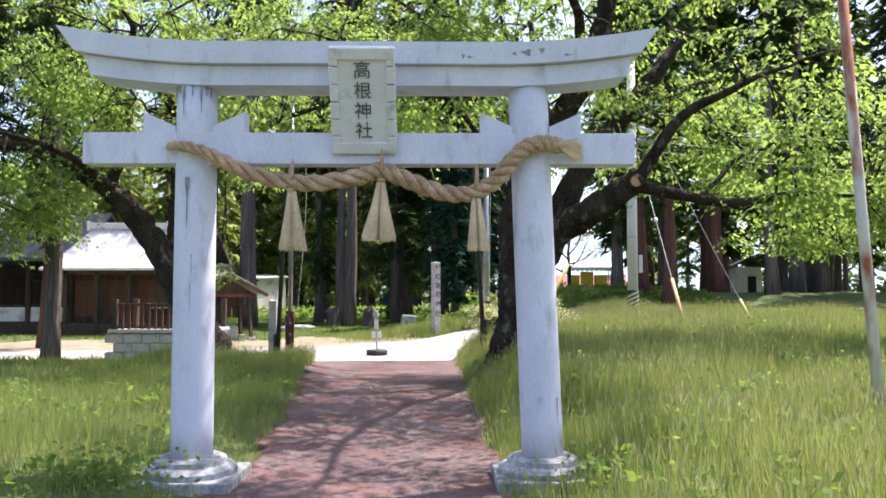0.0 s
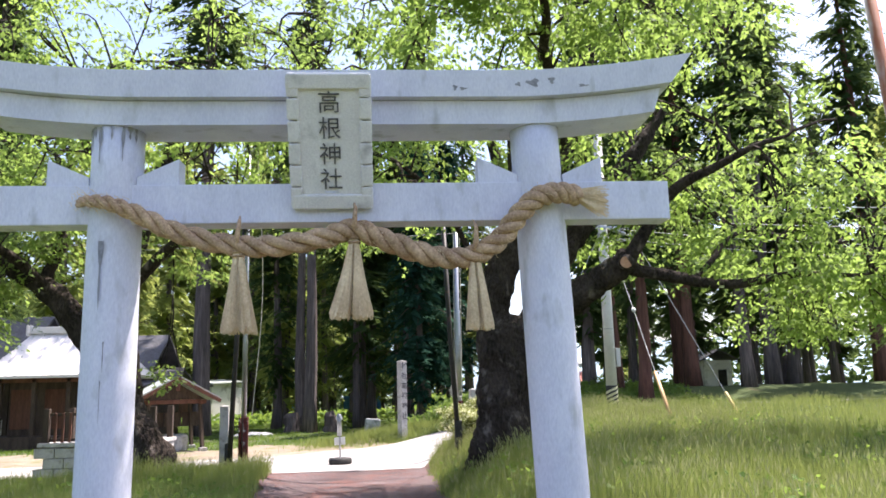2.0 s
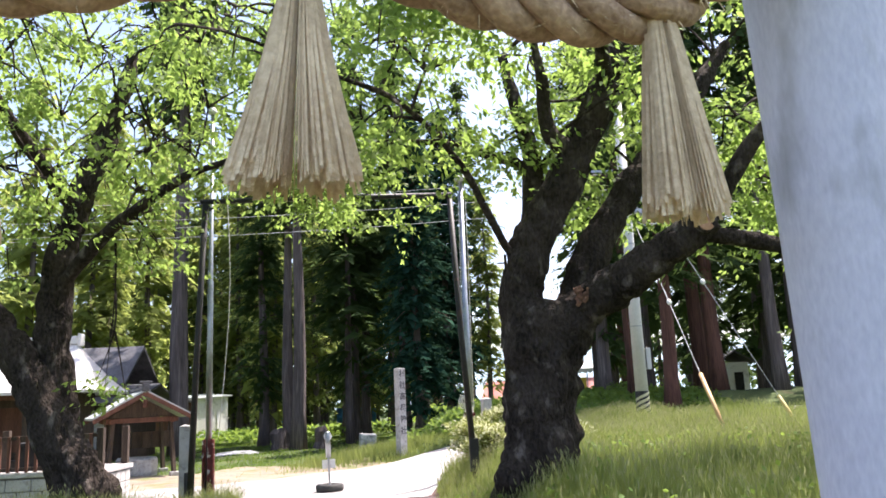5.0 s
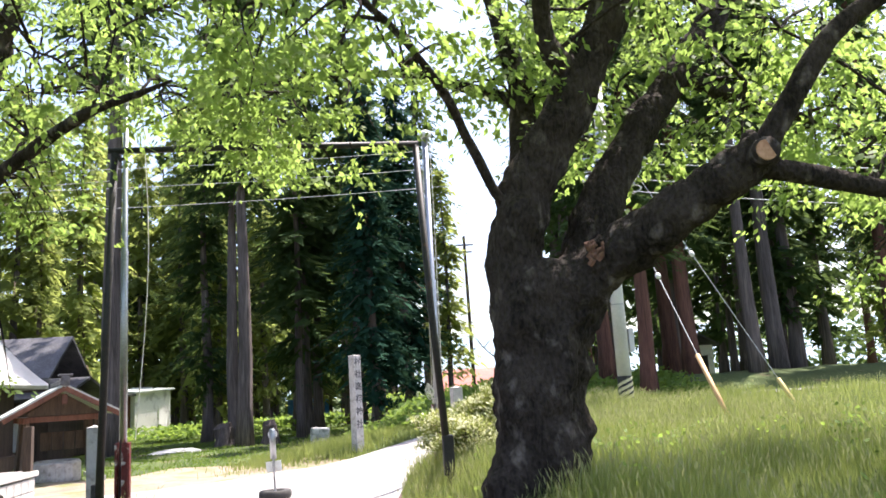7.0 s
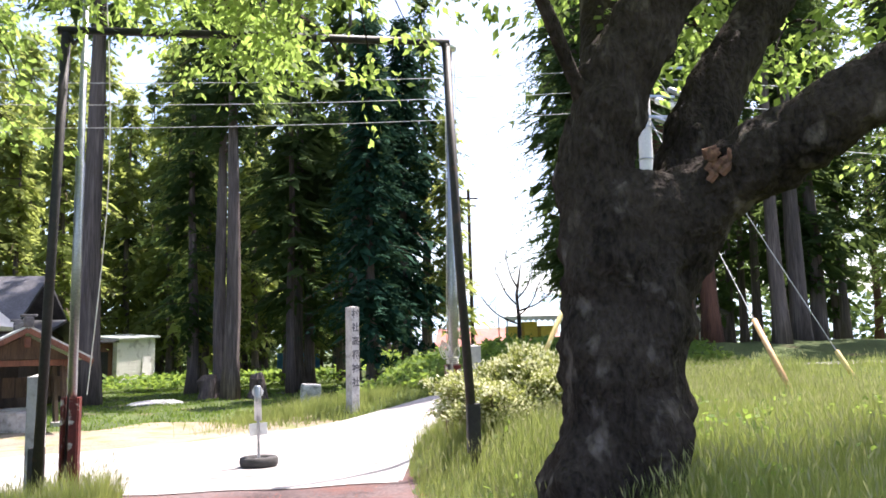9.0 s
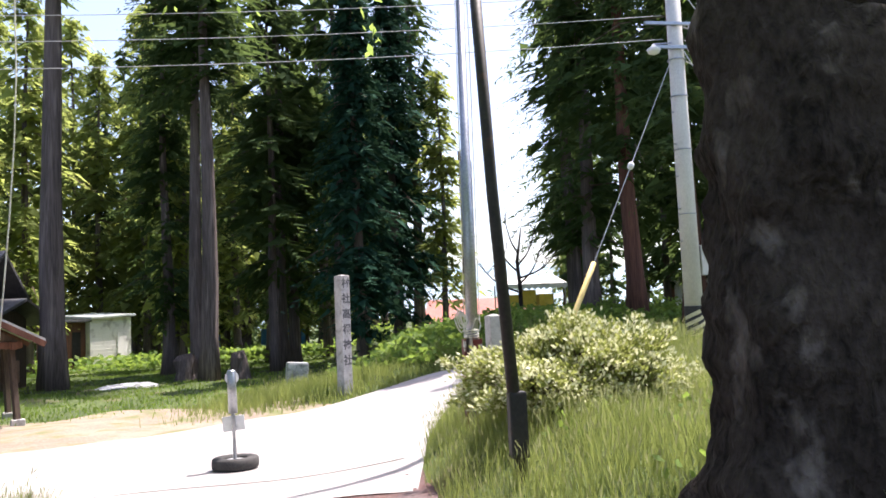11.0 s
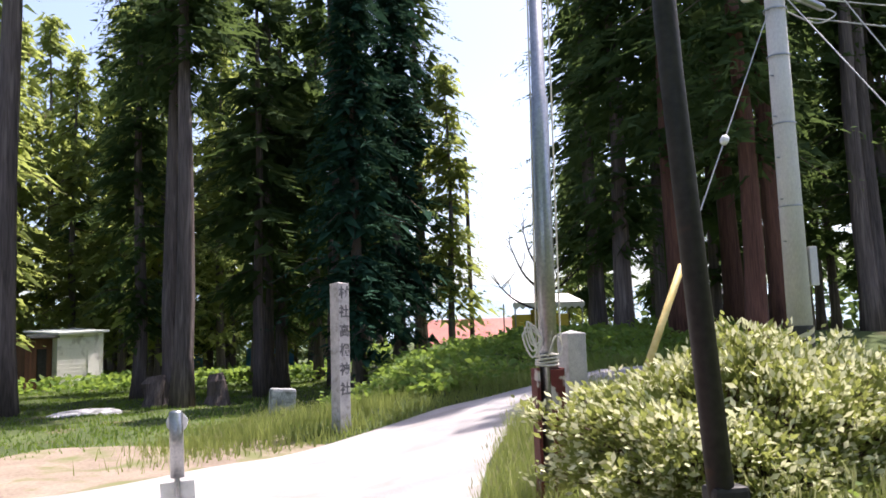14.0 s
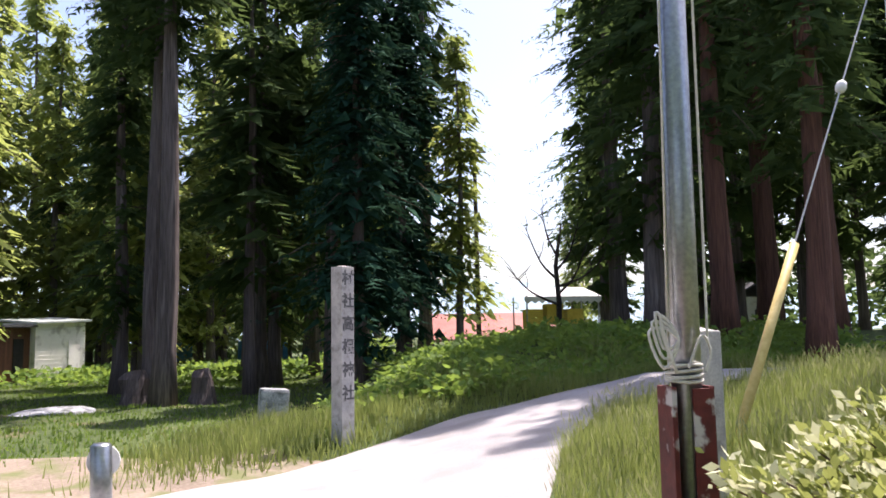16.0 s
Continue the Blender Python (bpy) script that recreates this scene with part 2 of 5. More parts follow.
class Build:
    """Collects vertices and faces of one mesh."""

    def __init__(self):
        self.v, self.f = [], []

    def add(self, verts, faces):
        k = len(self.v)
        self.v += [tuple(p) for p in verts]
        self.f += [tuple(i + k for i in f) for f in faces]
        return self

    def box(self, c, s, m=None, bevel=0.0):
        """A box about the centre c with the full size s, its edges rounded by bevel."""
        bm = bmesh.new()
        bmesh.ops.create_cube(bm, size=1.0)
        bmesh.ops.scale(bm, vec=s, verts=bm.verts)
        if bevel:
            bmesh.ops.bevel(bm, geom=bm.edges[:], offset=bevel, segments=2, affect="EDGES", profile=0.6)
        mm = Matrix.Translation(c) @ (m or Matrix())
        bm.verts.index_update()
        self.add([mm @ v.co for v in bm.verts], [[v.index for v in f.verts] for f in bm.faces])
        bm.free()
        return self

    def tube(self, pts, radii, n=8, cap=True, wob=0.0, flute=0, crack=0.0):
        """A tapered tube along pts; crack cuts furrows and plates into its skin."""
        pts = [Vector(p) for p in pts]
        up, verts = Vector((0.31, 0.9, 0.17)), []
        for i, p in enumerate(pts):
            d = (pts[min(i + 1, len(pts) - 1)] - pts[max(i - 1, 0)]).normalized()
            a = up - d * up.dot(d)
            if a.length < 1e-3:
                a = d.orthogonal()
            a.normalize()
            up = a
            b = d.cross(a)
            for j in range(n):
                w = 2 * math.pi * j / n
                r = radii[i]
                o = a * math.cos(w) + b * math.sin(w)
                if wob:
                    q = p + o * r
                    r *= 1 + wob * noise.noise(q * 2.3) + 0.6 * wob * noise.noise(q * 7.0)
                if flute:
                    r *= 1 + 0.10 * math.cos(flute * w + 3 * noise.noise(p)) * min(1, radii[i] / radii[0])
                if crack:
                    q = p + o * radii[i]
                    g = abs(noise.noise(Vector((q.x * 7, q.y * 7, q.z * 2.6))))
                    k = abs(noise.noise(Vector((q.x * 15 + 5, q.y * 15, q.z * 9))))
                    r += crack * (min(g, 0.3) / 0.3 - 0.6) + 0.45 * crack * (min(k, 0.25) / 0.25 - 0.5)
                    r += crack * 1.6 * noise.noise(q * 3.1)
                verts.append(p + o * r)
        faces = [(i * n + j, i * n + (j + 1) % n, (i + 1) * n + (j + 1) % n, (i + 1) * n + j) for i in range(len(pts) - 1) for j in range(n)]
        if cap:
            faces += [tuple(range(n - 1, -1, -1)), tuple((len(pts) - 1) * n + j for j in range(n))]
        return self.add(verts, faces)

    def lathe(self, c, prof, n=24):
        """A turned body: prof holds (radius, height) from below."""
        verts = [(c[0] + r * math.cos(2 * math.pi * j / n), c[1] + r * math.sin(2 * math.pi * j / n), c[2] + z) for r, z in prof for j in range(n)]
        k = len(prof)
        faces = [(i * n + j, i * n + (j + 1) % n, (i + 1) * n + (j + 1) % n, (i + 1) * n + j) for i in range(k - 1) for j in range(n)]
        return self.add(verts, faces + [tuple(range(n - 1, -1, -1)), tuple((k - 1) * n + j for j in range(n))])

    def prism(self, outline, y0, y1):
        """An outline in x and z drawn out from y0 to y1."""
        n = len(outline)
        verts = [(x, y0, z) for x, z in outline] + [(x, y1, z) for x, z in outline]
        faces = [tuple(range(n)), tuple(range(2 * n - 1, n - 1, -1))]
        return self.add(verts, faces + [(i, i + n, (i + 1) % n + n, (i + 1) % n) for i in range(n)])

    def done(self, name, material, parent=None, smooth=False, m=None):
        me = bpy.data.meshes.new(name)
        me.from_pydata(self.v, [], self.f)
        me.materials.append(material)
        if smooth:
            me.polygons.foreach_set("use_smooth", [True] * len(me.polygons))
        me.update()
        ob = new(name, me)
        if parent:
            ob.parent = parent
        if m is not None:
            ob.matrix_basis = m
        return ob


def thing(name, label, category, group="", at=(0, 0, 0), kind=""):
    e = new(name)
    e.location = at
    return tagged(e, label, category, group, kind)


def smooth_curve(pts, k=6):
    """Catmull-Rom through pts."""
    P = [Vector(p) for p in pts]
    out = []
    for i in range(len(P) - 1):
        a, b, c, d = P[max(i - 1, 0)], P[i], P[i + 1], P[min(i + 2, len(P) - 1)]
        for j in range(k):
            t = j / k
            out.append(0.5 * (2 * b + (c - a) * t + (2 * a - 5 * b + 4 * c - d) * t * t + (3 * b - a - 3 * c + d) * t ** 3))
    return out + [P[-1]]


def sstep(a, b, x):
    t = np.clip((np.asarray(x, float) - a) / (b - a), 0, 1)
    return t * t * (3 - 2 * t)


# ---------------------------------------------------------------- ground
NEAR_X, NEAR_Y = (-14, -6, -3, 1.1, 1.25, 2.0, 2.7, 4.1, 14, 40), (14.2, 14.0, 13.4, 13.4, 15.0, 17.6, 19.5, 21.6, 22.0, 23.0)
FAR_X, FAR_Y = (-14, -6, -3, -1, 0.9, 2.7, 14, 40), (17.6, 18.2, 19.6, 21.6, 22.9, 24.0, 24.6, 25.6)


def rise(x, y):
    """Height of the ground."""
    x, y = np.asarray(x, float), np.asarray(y, float)
    low = -0.12 - 0.0195 * np.clip(y, -10, 17)
    top = 0.12 + 0.022 * np.clip(y, -5, 25)
    z = low + sstep(1.0, 2.4, x) * (top - low)
    road = -0.45 + 0.185 * np.minimum(0.5 * (x + np.sqrt(x * x + 0.8)), 6)
    w = sstep(12.5, 16.5, y) * sstep(-1.5, 1.6, x) * (1 - sstep(2.0, 5.0, x) * (1 - sstep(16, 20, y)))
    z = z * (1 - w) + road * w
    z = z + 0.62 * sstep(24.6, 29.5, y) * sstep(0.6, 3.2, x) * (1 - 0.5 * sstep(30, 44, y))
    z = z + 0.14 * sstep(1.1, 2.0, -x) * (1 - sstep(11, 13.5, y))
    near = np.interp(x, NEAR_X, NEAR_Y)
    far = np.interp(x, FAR_X, FAR_Y)
    z = z + 0.30 * sstep(0.1, 1.3, y - far) * sstep(-2.2, 0.2, x) * (1 - sstep(3.0, 5.0, x)) * (1 - sstep(25.0, 29.5, y))
    rough = np.maximum(sstep(0.0, 1.5, near - y), sstep(0.0, 1.5, y - far)) * sstep(1.2, 2.2, np.abs(x))
    return z + rough * 0.05 * (np.sin(1.7 * x + 0.6 * y) * np.sin(1.3 * y - 0.4 * x) + 0.5 * np.sin(3.1 * x) * np.cos(2.7 * y))


def h(x, y):
    return float(rise(x, y))


def axis(lo, hi, step, reach):
    a = list(np.arange(lo, hi + 1e-6, step))
    out, d, p = [], step, hi
    while p < reach:
        d *= 1.35
        p += d
        out.append(p)
    back, d, p = [], step, lo
    while p > -reach:
        d *= 1.35
        p -= d
        back.append(p)
    return np.array(back[::-1] + a + out)


gx, gy = axis(-16, 16, 0.4, 900), axis(-8, 34, 0.4, 900)
X, Y = np.meshgrid(gx, gy)
Z = rise(X, Y)
g = Build()
nx = len(gx)
g.v = list(zip(X.ravel().tolist(), Y.ravel().tolist(), Z.ravel().tolist()))
g.f = [(j * nx + i, j * nx + i + 1, (j + 1) * nx + i + 1, (j + 1) * nx + i) for j in range(len(gy) - 1) for i in range(nx - 1)]
tagged(g.done("ground", M_GROUND, smooth=True), "rough grassy ground with bare soil showing through", "ground", kind="structure")


def path_left(y):
    return float(np.interp(y, (-12, 1, 6, 10, 14), (-0.95, -1.0, -1.45, -2.0, -2.6))) + 0.06 * math.sin(2.3 * y) + 0.04 * math.sin(5.9 * y)


def path_right(y):
    return 1.12 + 0.05 * math.sin(1.9 * y + 1) + 0.04 * math.sin(6.3 * y)


def sheet(name, material, rows, lift, label, category):
    """A sheet draped over the ground: rows of points of equal length."""
    b = Build()
    n = len(rows[0])
    for r in rows:
        b.v += [(x, y, h(x, y) + lift) for x, y in r]
    b.f = [(j * n + i, j * n + i + 1, (j + 1) * n + i + 1, (j + 1) * n + i) for j in range(len(rows) - 1) for i in range(n - 1)]
    return tagged(b.done(name, material, smooth=True), label, category, kind="structure")


sheet("path", M_PATH, [[(path_left(y) + (path_right(y) - path_left(y)) * i / 8, y) for i in range(9)] for y in np.arange(-12, 14.3, 0.25)], 0.02,
      "reddish earth path strewn with fallen sepals", "path")
rows = []
for x in np.concatenate([np.arange(-14, 5, 0.2), np.arange(5, 40, 0.8)]):
    a, b = float(np.interp(x, NEAR_X, NEAR_Y)), float(np.interp(x, FAR_X, FAR_Y))
    a += 0.06 * math.sin(4.1 * x)
    b += 0.08 * math.sin(3.3 * x)
    rows.append([(float(x), a + (b - a) * i / 14) for i in range(15)])
sheet("road", M_ROAD, [r[::-1] for r in rows], 0.035, "sunlit pale worn asphalt lane", "road")
rows = []
for x in np.arange(-14, 0.6, 0.3):
    b = float(np.interp(x, FAR_X, FAR_Y))
    rows.append([(float(x), b + 6.0 * (i / 5) * min(1, (0.7 - x) / 4) - 0.5 + 0.12 * math.sin(2.1 * x)) for i in range(6)])
sheet("sandy_verge", M_SAND, [r[::-1] for r in rows], 0.025, "bare sandy verge along the lane", "verge")
sheet("trim", M_JOINT, [[(x, 14.75 + 0.13 * x + 0.03 * math.sin(3 * x) + d) for d in (0.0, 0.035)] for x in np.arange(-4.2, 1.2, 0.25)], 0.039, "dark joint line across the lane", "joint")

hill = Build()
n = 60
for i in range(n + 1):
    a = -60 + i * 150 / n
    z = 52 + 14 * noise.noise(Vector((i * 0.16, 3, 1))) + 3 * noise.noise(Vector((i * 0.6, 5, 1)))
    hill.v += [(a * 7, 640, -6), (a * 7, 640 + 160, z), (a * 7, 900, z * 0.4)]
for i in range(n):
    k = 3 * i
    hill.f += [(k, k + 3, k + 4, k + 1), (k + 1, k + 4, k + 5, k + 2)]
tagged(hill.done("backdrop", M_HILL, smooth=True), "hazy blue-green hills on the horizon", "hills", kind="structure")

# ---------------------------------------------------------------- torii gate


def words(text, size, m, parent, name="letter", bold=0.0):
    """Each character as flat raised ink."""
    cu = bpy.data.curves.new(name, "FONT")
    cu.offset = bold
    cu.body, cu.size, cu.extrude, cu.align_x, cu.align_y = text, size, 0.003, "CENTER", "CENTER"
    tmp = new("tmp_text", cu)
    me = bpy.data.meshes.new_from_object(tmp.evaluated_get(bpy.context.evaluated_depsgraph_get()))
    bpy.data.objects.remove(tmp)
    me.materials.clear()
    me.materials.append(M_INK)
    ob = new(name, me)
    ob.parent, ob.matrix_basis = parent, m
    return ob


torii = thing("torii_gate", "pale painted concrete torii gate with weather stains, over the path", "torii gate")


def lift_curve(x):
    return 0.115 * max(0.0, (abs(x) - 1.1) / 1.15) ** 1.8


def beam(name, half_top, half_bot, z0, z1, y0, y1, slope):
    """A lintel that bends up at its ends; the top may be ridged."""
    b = Build()
    n = 36
    for i in range(n + 1):
        u = -1 + 2 * i / n
        for zz, half, ya, yb in ((z0, half_bot, y0, y1), (z1, half_top, y0 - slope, y1 + slope)):
            x = u * half
            z = zz + lift_curve(x)
            b.v += [(x, ya, z), (x, yb, z)]
        b.v += [(u * half_top, 0.5 * (y0 + y1), z1 + lift_curve(u * half_top) + 0.03)]
    for i in range(n):
        k, q = 5 * i, 5 * i + 5
        b.f += [(k, q, q + 2, k + 2), (k + 2, q + 2, q + 4, k + 4), (k + 4, q + 4, q + 3, k + 3), (k + 3, q + 3, q + 1, k + 1), (k + 1, q + 1, q, k)]
    b.f += [(0, 2, 4, 3, 1), tuple(5 * n + j for j in (1, 3, 4, 2, 0))]
    return b.done(name, M_TORII, torii)


beam("top_lintel", 2.25, 2.12, 3.045, 3.205, -0.235, 0.235, 0.02)
beam("lower_lintel", 2.07, 2.02, 2.895, 3.04, -0.165, 0.165, 0.01)
Build().box((0, 0, 2.43), (4.2, 0.18, 0.24), bevel=0.008).done("tie_beam", M_TORII, torii)
for xb, xt in ((-1.265, -1.265), (1.39, 1.29)):
    p = Build()
    zs = [0.06 + 2.86 * i / 10 for i in range(11)]
    p.tube([(xb + (xt - xb) * i / 10, 0, z) for i, z in enumerate(zs)], [0.157 - 0.006 * i / 10 for i in range(11)], 32)
    p.done("pillar", M_TORII, torii, smooth=True)
    c = Build().box((xb, 0, -0.14), (0.74, 0.74, 0.24), bevel=0.015)
    c.lathe((xb, 0, -0.03), ((0.34, 0.0), (0.34, 0.05), (0.31, 0.075), (0.27, 0.085), (0.26, 0.12), (0.22, 0.14)), 32)
    tagged(c.done("plinth", M_PLINTH, torii), "grey weathered plinth with mossy stains")
    for s, w in ((-1, 0.37), (1, 0.37)):
        a = xb + (xt - xb) * 0.85 + s * 0.14
        q = [(a, 2.552), (a + s * w * 0.66, 2.552), (a + s * w * 0.66, 2.71), (a, 2.60)]
        Build().prism(q if s > 0 else q[::-1], -0.075, 0.075).done("wedge", M_TORII, torii)
PM = pose(0.04, -0.32, 2.728, 90 + 27.4, 0, 0)
bd = Build().box((0, 0, -0.055), (0.38, 0.70, 0.07), bevel=0.006)
for s in (-1, 1):
    for i in range(6):
        bd.box((s * 0.207, -0.325 + i * 0.13, -0.048), (0.07, 0.124, 0.088), bevel=0.01)
    bd.box((0, s * 0.352, -0.046), (0.472, 0.088, 0.09), bevel=0.01)
pl = tagged(bd.done("plaque", M_PLAQUE, torii, m=PM), "grey stone plaque with carved dark characters")
for i, ch in enumerate("高根神社"):
    words(ch, 0.135, PM @ pose(0.0, 0.225 - 0.15 * i, -0.0155), torii, "character")
Build().box((0.04, -0.12, 2.72), (0.09, 0.1, 0.5), bevel=0.01).done("bracket", M_TORII, torii)

# weather stains run down from under the lintel
M_STAIN = mat("grey_weather_stain", (0.20, 0.20, 0.22), (0.34, 0.34, 0.37), 0.9, 60, 6, 0.2)
rs = random.Random(40)
for xc, ang, z0, ln, w in [(-1.265, a, 2.893, rs.uniform(0.07, 0.24), rs.uniform(0.06, 0.13)) for a in (-2.5, -2.2, -1.95, -1.5, -1.1, -0.85, -0.6)] + [(-1.265, -1.45, 1.62, 0.18, 0.035), (-1.265, -1.5, 1.4, 0.25, 0.025), (-1.265, -1.7, 2.2, 0.4, 0.12), (1.375, -0.8, 0.55, 0.4, 0.05)]:
    q = Build()
    for i in range(9):
        u = i / 8
        for s in (-1, 1):
            a = ang + s * w * (1 - u) ** 0.7 * (0.7 + 0.3 * math.sin(9 * u + ang * 7))
            q.v.append((xc + 0.1592 * math.cos(a), 0.1592 * math.sin(a), z0 - ln * u))
    q.f = [(2 * i, 2 * i + 2, 2 * i + 3, 2 * i + 1) for i in range(8)]
    q.done("weather_stain", M_STAIN, torii, smooth=True)

for x, z, w, t in ((1.257, 3.125, 0.036, 0.022), (1.165, 3.118, 0.016, 0.012), (1.371, 3.135, 0.018, 0.02), (1.565, 3.09, 0.03, 0.008), (0.781, 3.098, 0.012, 0.016), (0.83, 3.092, 0.02, 0.009)):
    z += lift_curve(x)
    q = Build()
    for i in range(14):
        a = 2 * math.pi * i / 14
        k = 1 + 0.35 * math.sin(3 * a + 9 * x) + 0.15 * math.sin(5 * a)
        zz = z + t * k * math.sin(a)
        q.v.append((x + w * k * math.cos(a), -0.237 - 0.125 * (zz - lift_curve(x) - 3.045), zz))
    q.f = [tuple(range(14))]
    q.done("weather_stain", M_STAIN, torii)

# straw rope and tassels
rope = thing("straw_rope", "thick twisted straw rope with tassels, slung between the pillars", "rope")
core = smooth_curve([(-1.46, -0.08, 2.44), (-1.38, -0.17, 2.435), (-1.24, -0.215, 2.41), (-1.08, -0.19, 2.35), (-0.85, -0.17, 2.24), (-0.55, -0.165, 2.165), (-0.3, -0.165, 2.155), (0.0, -0.17, 2.20),
                     (0.17, -0.18, 2.245), (0.38, -0.17, 2.17), (0.62, -0.17, 2.085), (0.84, -0.17, 2.075), (1.02, -0.175, 2.17), (1.14, -0.2, 2.31), (1.26, -0.22, 2.42), (1.40, -0.22, 2.445), (1.5, -0.2, 2.43)], 12)
for s in range(3):
    pts, rad = [], []
    for i, p in enumerate(core):
        w = 2 * math.pi * (s / 3) - i * 0.36
        d = (core[min(i + 1, len(core) - 1)] - core[max(i - 1, 0)]).normalized()
        a = d.cross(Vector((0, 1, 0))).normalized()
        e = min(1, 0.38 + i / 85)
        pts.append(p + (a * math.cos(w) + Vector((0, 1, 0)) * math.sin(w)) * 0.036 * e)
        rad.append(0.032 * e)
    Build().tube(pts, rad, 8, wob=0.12).done("strand", M_STRAWD, rope, smooth=True)
fz = Build()
rnd = random.Random(5)
for i in range(900):
    k = rnd.randrange(4, len(core) - 2)
    p = core[k] + Vector((rnd.uniform(-1, 1), rnd.uniform(-1, 0.3), rnd.uniform(-1, 1))).normalized() * 0.058
    q = p + Vector((rnd.uniform(-1, 1), rnd.uniform(-0.6, 0.2), rnd.uniform(-1, 0.8))) * 0.045
    fz.add([p, p + Vector((0.003, 0, 0.003)), q], [(0, 1, 2)])
tagged(fz.done("loose_straw", M_STRAW, rope), kind="stuff")
end = Build()
for i in range(260):
    a, r = rnd.uniform(0, 6.3), rnd.uniform(0, 1)
    p = Vector((1.48, -0.2 + 0.03 * r * math.cos(a), 2.435 + 0.03 * r * math.sin(a)))
    q = Vector((1.655 + rnd.uniform(-0.04, 0.03), -0.2 + 0.07 * r * math.cos(a), 2.39 + 0.10 * r * math.sin(a)))
    end.add([p, p + Vector((0, 0, 0.006)), q + Vector((0, 0, 0.004)), q], [(0, 1, 2, 3)])
tagged(end.done("frayed_end", M_STRAW, rope), kind="stuff")


def tassel(x, y, z, length, spread, lean):
    t = Build()
    for i in range(420):
        a, r = rnd.uniform(0, 2 * math.pi), math.sqrt(rnd.uniform(0, 1))
        ca, sa = r * math.cos(a), r * math.sin(a)
        w = 0.0035
        pts = []
        for u, rr in ((0.0, 0.022), (0.12, 0.03), (0.5, 0.3 * spread + 0.028), (1.0, spread)):
            pts.append(Vector((x + ca * rr + lean * u, y + sa * rr, z - (length + rnd.uniform(-0.025, 0.02)) * u)))
        side = Vector((math.sin(a + 1.57) * w, 0, 0)) if abs(math.cos(a)) < 0.5 else Vector((w, 0, 0))
        t.add([q + s * side for q in pts for s in (-1, 1)], [(0, 1, 3, 2), (2, 3, 5, 4), (4, 5, 7, 6)])
    t.done("tassel", M_STRAW, rope)
    k = Build()
    for j, (rz, dz) in enumerate(((0.03, -0.02), (0.032, -0.045))):
        k.tube([(x + rz * math.cos(w), y + rz * math.sin(w), z + dz) for w in [i * math.pi / 6 for i in range(13)]], [0.008] * 13, 5)
    k.tube([(x - 0.01, y - 0.005, z - 0.01), (x + 0.005, y - 0.07, z + 0.06), (x + 0.01, y - 0.04, z + 0.15), (x, y + 0.03, z + 0.2)], [0.014, 0.016, 0.012, 0.005], 6)
    k.done("knot", M_STRAWD, rope, smooth=True)


tassel(-0.50, -0.175, 2.14, 0.48, 0.105, 0.015)
tassel(0.17, -0.185, 2.21, 0.48, 0.13, -0.02)
tassel(0.875, -0.175, 2.10, 0.44, 0.082, 0.02)

# ---------------------------------------------------------------- cherry trees


def leaf_cloud(b, c, n, size, rr):
    """n pointed leaves hanging along a fan of short twigs about c."""
    aim = rr.uniform(0, 2 * math.pi)
    c = Vector(c)
    for k in range(5):
        a = aim + rr.gauss(0, 1.1)
        run = Vector((math.cos(a), math.sin(a), rr.gauss(-0.05, 0.22)))
        side = Vector((-math.sin(a), math.cos(a), 0))
        reach = rr.uniform(0.35, 0.85)
        start = c + Vector((rr.gauss(0, 0.14), rr.gauss(0, 0.14), rr.gauss(0, 0.10)))
        for i in range(n // 5):
            u = reach * rr.uniform(0.0, 1.0)
            p = start + run * u + Vector((rr.gauss(0, 0.05), rr.gauss(0, 0.05), rr.gauss(0, 0.035) - 0.35 * u * u))
            s = size * rr.uniform(0.55, 1.25)
            d = (run * 0.5 + side * rr.choice((-0.8, 0.8)) * rr.uniform(0.3, 1) + Vector((rr.gauss(0, 0.25), rr.gauss(0, 0.25), -rr.uniform(0.1, 1.0)))).normalized()
            e = d.cross(Vector((rr.gauss(0, 0.6), rr.gauss(0, 0.6), 1))).normalized() * s * 0.27
            b.add([p, p + d * s * 0.42 + e, p + d * s, p + d * s * 0.42 - e], [(0, 1, 2, 3)])


